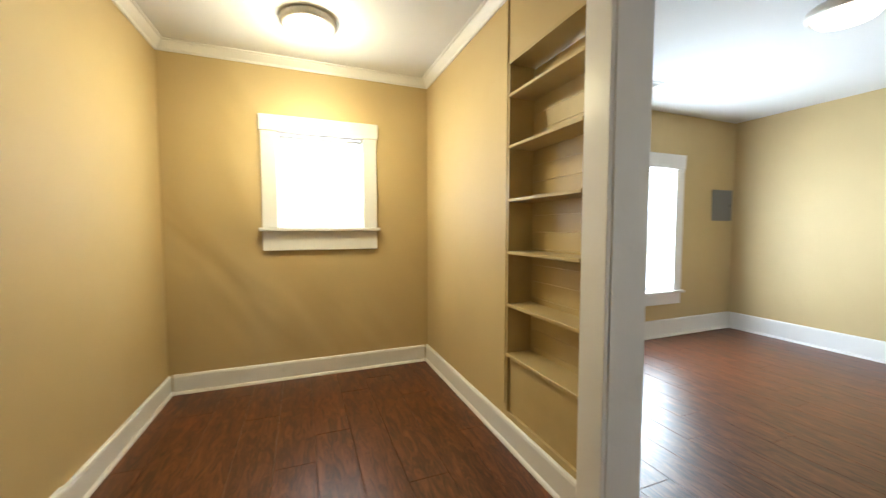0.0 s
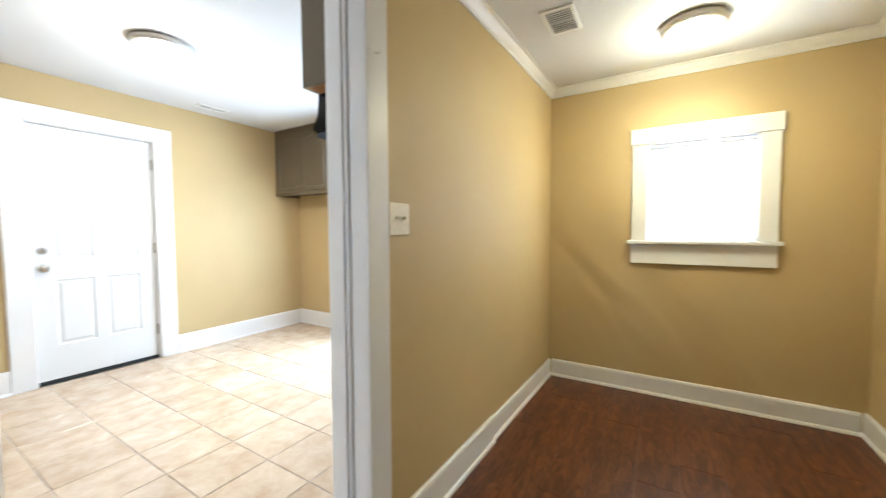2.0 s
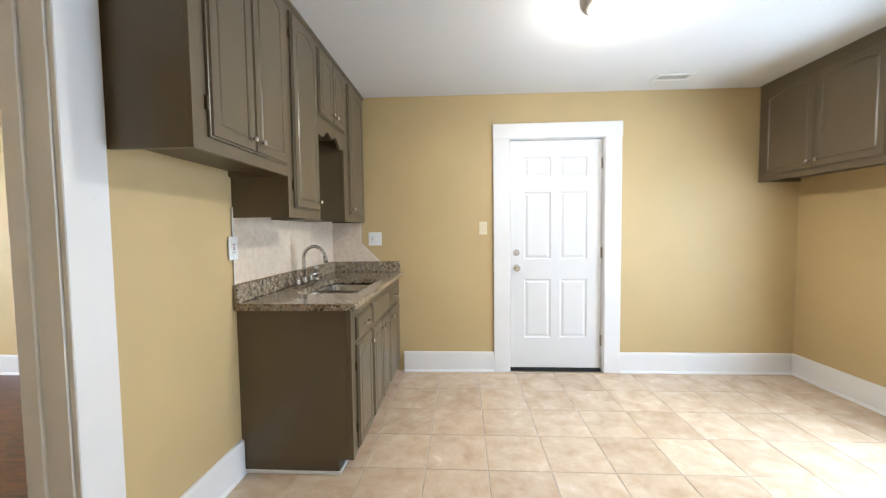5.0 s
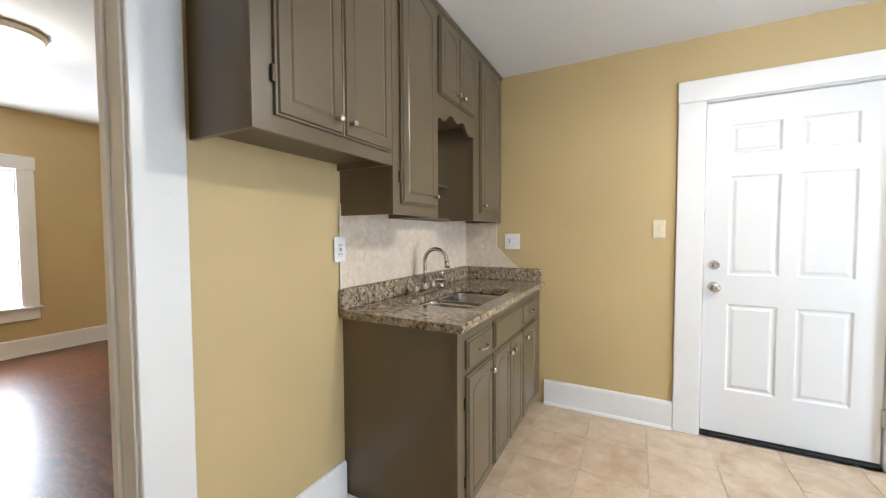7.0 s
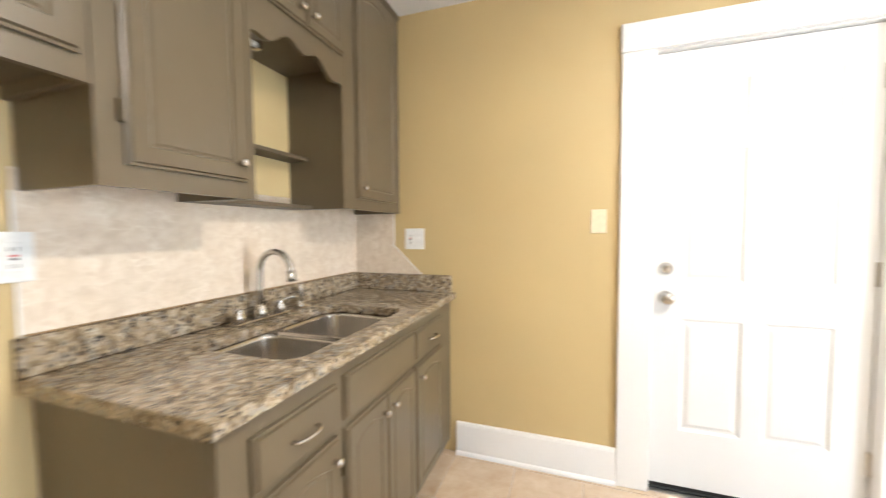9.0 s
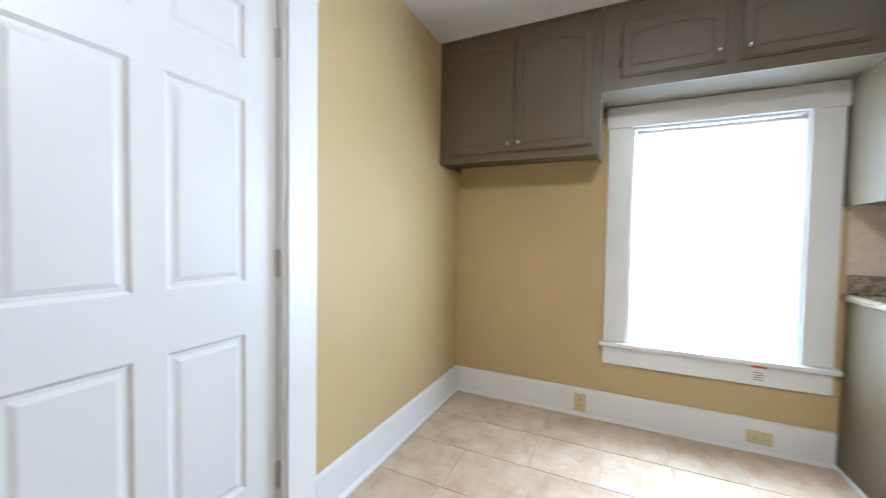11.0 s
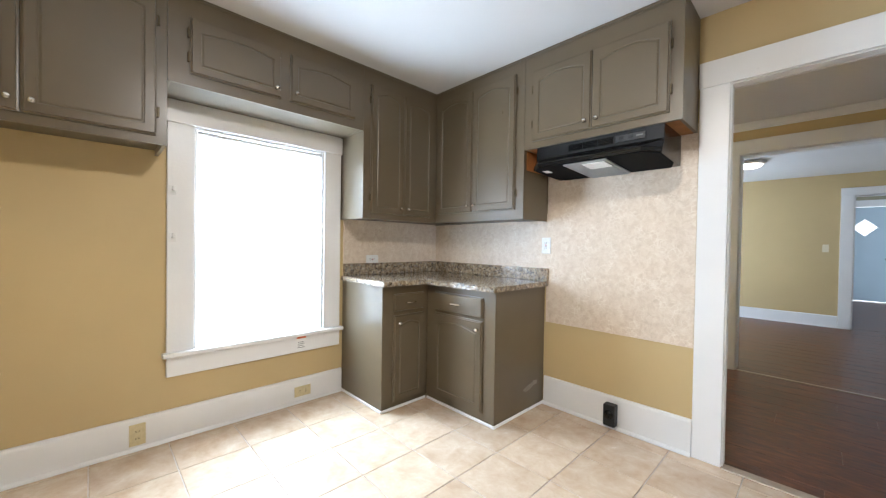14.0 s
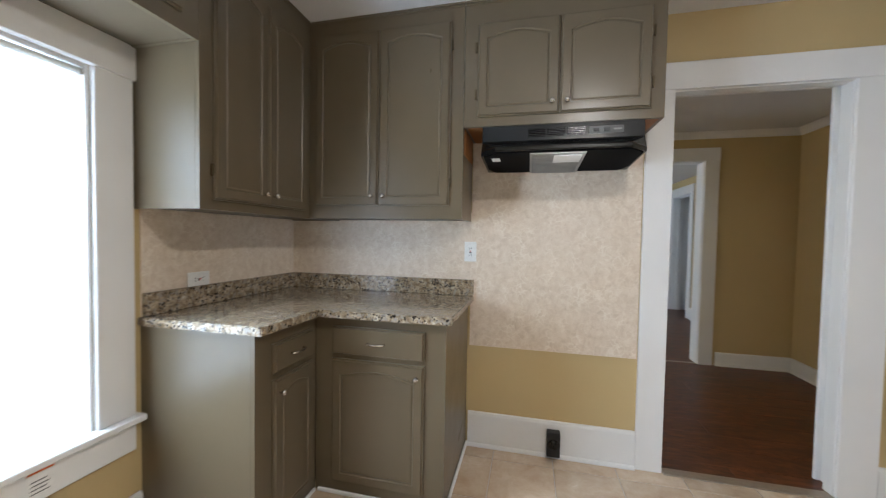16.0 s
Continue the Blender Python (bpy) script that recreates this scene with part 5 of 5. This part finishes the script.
for i in range(4):
    part("print_bar", boxes((-0.026, 0.022 - 0.006 * (i % 2), -0.0031, -0.0026, -0.012 + i * 0.013, -0.008 + i * 0.013)), GREYM, tag)

panel = thing("breaker_panel", on_east(-5.405, 1.385, LE), "grey metal breaker panel flush in the wall", "breaker panel")
part("panel_frame", boxes((-0.165, 0.165, -0.010, 0.0, -0.17, 0.17), bevel=0.003), GREYM, panel)
pd = part("panel_door", boxes((-0.13, 0.13, -0.016, -0.010, -0.13, 0.13), bevel=0.002), GREYM, panel)
part("latch", boxes((0.105, 0.12, -0.020, -0.016, -0.01, 0.01), bevel=0.001), DARK, pd)


for z in (1.455, 1.185):
    hk = thing("curtain_bracket", on_east(2.092, z, 3.9775), "small white painted curtain bracket on the window casing", "bracket")
    part("bracket_plate", boxes((-0.018, 0.018, -0.004, 0.0, -0.026, 0.026), bevel=0.0015), TRIM, hk)
    part("bracket_arm", boxes((-0.007, 0.007, -0.040, -0.004, -0.006, 0.006), (-0.007, 0.007, -0.040, -0.030, 0.006, 0.022), bevel=0.0015), TRIM, hk)
hk = thing("screw_hook", on_north(1.775, 1.80, NN - 0.02), "small painted-over hook on the doorway casing", "hook")
part("hook_plate", boxes((-0.016, 0.016, -0.004, 0.0, -0.012, 0.012), bevel=0.002), TRIM, hk)
part("hook_arm", tube([(0.0, -0.003, 0.0), (0.006, -0.014, -0.004), (0.012, -0.018, 0.0), (0.014, -0.016, 0.008)], 0.003, 8), BRONZE, hk)

# ---- ceiling lamps and vents ----
def ceiling_lamp(x, y, z, r, dome, label):
    root = thing("ceiling_light", pose(x, y, z), label, "ceiling light")
    part("metal_ring", lathe([(r, 0.0), (r + 0.004, -0.010), (r + 0.002, -0.030), (r - 0.010, -0.042), (r - 0.022, -0.044), (r - 0.024, -0.030), (0.001, -0.028)], 'Z', 48), BRONZE, root, "brushed metal ring")
    part("glass_dome", lathe([(r - 0.026, -0.038), (r - 0.034, -0.052), (r * 0.68, -0.072), (r * 0.42, -0.085), (r * 0.18, -0.090), (0.001, -0.091)], 'Z', 48), dome, root, "lit opal glass dome").visible_shadow = False
    return root


ceiling_lamp(1.985, 1.85, KZ - SAG * 1.985, 0.165, DOME_K, "lit flush ceiling light with opal glass dome")
ceiling_lamp(3.31, -1.105, NZ, 0.155, DOME_N, "lit flush ceiling light glowing warm in the nook")
ceiling_lamp(2.05, -3.75, LZ, 0.165, DOME_K, "lit flush ceiling light of the living room")
ceiling_lamp(-2.3, 1.24, 2.56, 0.165, DOME_K, "lit flush ceiling light of the side room")


def ceiling_vent(x, y, z, w, d, label, slats=9, turn=0):
    root = thing("ceiling_vent", pose(x, y, z, 0, 0, turn), label, "vent")
    e = 0.022
    part("frame", boxes((-w / 2, w / 2, -d / 2, -d / 2 + e, -0.008, 0.0), (-w / 2, w / 2, d / 2 - e, d / 2, -0.008, 0.0),
                        (-w / 2, -w / 2 + e, -d / 2 + e, d / 2 - e, -0.008, 0.0), (w / 2 - e, w / 2, -d / 2 + e, d / 2 - e, -0.008, 0.0), (-0.006, 0.006, -d / 2 + e, d / 2 - e, -0.008, 0.0), bevel=0.002), WHITEP, root)
    part("backing", boxes((-w / 2 + e, w / 2 - e, -d / 2 + e, d / 2 - e, -0.002, 0.0)), GREYM, root)
    for i in range(slats):
        x0 = -w / 2 + e + (i + 0.3) * (w - 2 * e) / slats
        part("slat", boxes((x0, x0 + 0.0042, -d / 2 + e, d / 2 - e, -0.007, -0.002)), WHITEP, root)
    return root


ceiling_vent(2.81, 2.875, KZ - SAG * 2.81, 0.28, 0.12, "white slatted ceiling vent near the back wall", 12)
ceiling_vent(2.905, -0.49, NZ, 0.26, 0.17, "white slatted ceiling vent in the nook", 11)
ceiling_vent(3.25, -3.72, LZ, 0.26, 0.14, "white slatted ceiling vent of the living room", 11)


# ---- built-in shelves ----
shelf_unit = thing("bookshelf", on_south(2.609, 0.0, NS), "tan painted built-in bookshelf in the partition", "bookshelf")
SWD = 0.553
part("side_panel", boxes((0.0, 0.014, -0.004, 0.150, 0.166, 1.970)), SHELFP, shelf_unit)
part("side_panel", boxes((SWD - 0.014, SWD, -0.004, 0.150, 0.166, 1.970)), SHELFP, shelf_unit)
part("top_board", boxes((0.014, SWD - 0.014, -0.004, 0.150, 1.952, 1.970)), SHELFP, shelf_unit)
for i, z in enumerate((0.480, 0.742, 1.014, 1.280, 1.548, 1.803)):
    part("shelf", boxes((0.014, SWD - 0.014, -0.010, 0.139, z - 0.016, z), bevel=0.002), SHELFP, shelf_unit)
zz = 0.166
rng = random.Random(4)
while zz < 1.94:
    hh = min(0.086, 1.945 - zz)
    o = rng.uniform(0.0, 0.002)
    part("back_board", boxes((0.014, SWD - 0.014, 0.139 + o, 0.150, zz, zz + hh - 0.0016), bevel=0.0008), SHELFP, shelf_unit)
    zz += 0.086
part("lower_panel", boxes((0.014, SWD - 0.014, 0.012, 0.022, 0.166, 0.464)), SHELFP, shelf_unit)
structure("trim_shelf_edge", boxes((2.611, 2.626, NS + 0.0005, NS + 0.008, 0.205, 2.27)), SHELFP, "thin tan strip beside the shelves", "trim")


# ---- floors: tiles and planks ----
P = 0.331
tile_floor = structure("floor_kitchen", boxes((0.0, KX, 0.0, KY, -0.02, -0.004)), GROUT, "beige ceramic tile floor with grey joints", "floor")
tile_meshes = {}
rng = random.Random(11)


def tile_piece(w, d):
    key = (round(w, 3), round(d, 3))
    if key not in tile_meshes:
        g = 0.0025
        bm = bmesh.new()
        lo, hi = -0.006, 0.0
        rings = []
        for m, z in ((g, lo), (g, hi - 0.0018), (g + 0.0025, hi)):
            rings.append([bm.verts.new(p) for p in ((m, m, z), (w - m, m, z), (w - m, d - m, z), (m, d - m, z))])
        for a, b in zip(rings, rings[1:]):
            for i in range(4):
                bm.faces.new((a[i], a[(i + 1) % 4], b[(i + 1) % 4], b[i]))
        bm.faces.new(rings[-1])
        me = bpy.data.meshes.new("tile")
        bm.to_mesh(me)
        bm.free()
        me.materials.append(TILE)
        tile_meshes[key] = me
    return tile_meshes[key]


def cuts(lo, hi, at, step):
    first = lo + ((at - lo) % step)
    pts = [lo] + [first + i * step for i in range(100) if lo + 0.01 < first + i * step < hi - 0.01] + [hi]
    return list(zip(pts, pts[1:]))


for x0, x1 in cuts(0.0, KX, 0.968, P):
    for y0, y1 in cuts(0.0, KY, 1.447, P):
        t_ = new("tile", tile_piece(x1 - x0, y1 - y0))
        t_.parent = tile_floor
        t_.location = (x0, y0, rng.uniform(-0.0006, 0.0))

plank_meshes = {}


def plank_piece(w, d):
    key = (round(w, 3), round(d, 3))
    if key not in plank_meshes:
        g = 0.0004
        bm = bmesh.new()
        rings = []
        for m, z in ((g, -0.008), (g, -0.0012), (g + 0.0012, 0.0)):
            rings.append([bm.verts.new(p) for p in ((m, m, z), (w - m, m, z), (w - m, d - m, z), (m, d - m, z))])
        for a, b in zip(rings, rings[1:]):
            for i in range(4):
                bm.faces.new((a[i], a[(i + 1) % 4], b[(i + 1) % 4], b[i]))
        bm.faces.new(rings[-1])
        me = bpy.data.meshes.new("plank")
        bm.to_mesh(me)
        bm.free()
        me.materials.append(WOOD)
        plank_meshes[key] = me
    return plank_meshes[key]


def plank_floor(name, x0, x1, y0, y1, label, width=0.19, length=1.21):
    root = structure(name, boxes((x0, x1, y0, y1, -0.02, -0.0085)), WOOD, label, "floor")
    for r, (a, b) in enumerate(cuts(y0, y1, y1, width)):
        for c, d in cuts(x0, x1, x0 + [0.35, 0.8, 0.1, 0.95, 0.55][r % 5] * length, length):
            pl = new("plank", plank_piece(d - c, b - a))
            pl.parent = root
            pl.location = (c, a, rng.uniform(-0.0003, 0.0))
    return root


plank_floor("floor_nook", NW, NE, NS, NN, "dark cherry laminate plank floor of the nook")
plank_floor("floor_living", LW, LE, LS, LN, "dark cherry laminate plank floor of the living room")
plank_floor("floor_nook_doorway", 0.920, 1.744, NN, 0.0, "dark cherry laminate in the doorway")
plank_floor("floor_wide_opening", 0.727, 1.943, LN, NS, "dark cherry laminate in the wide opening")
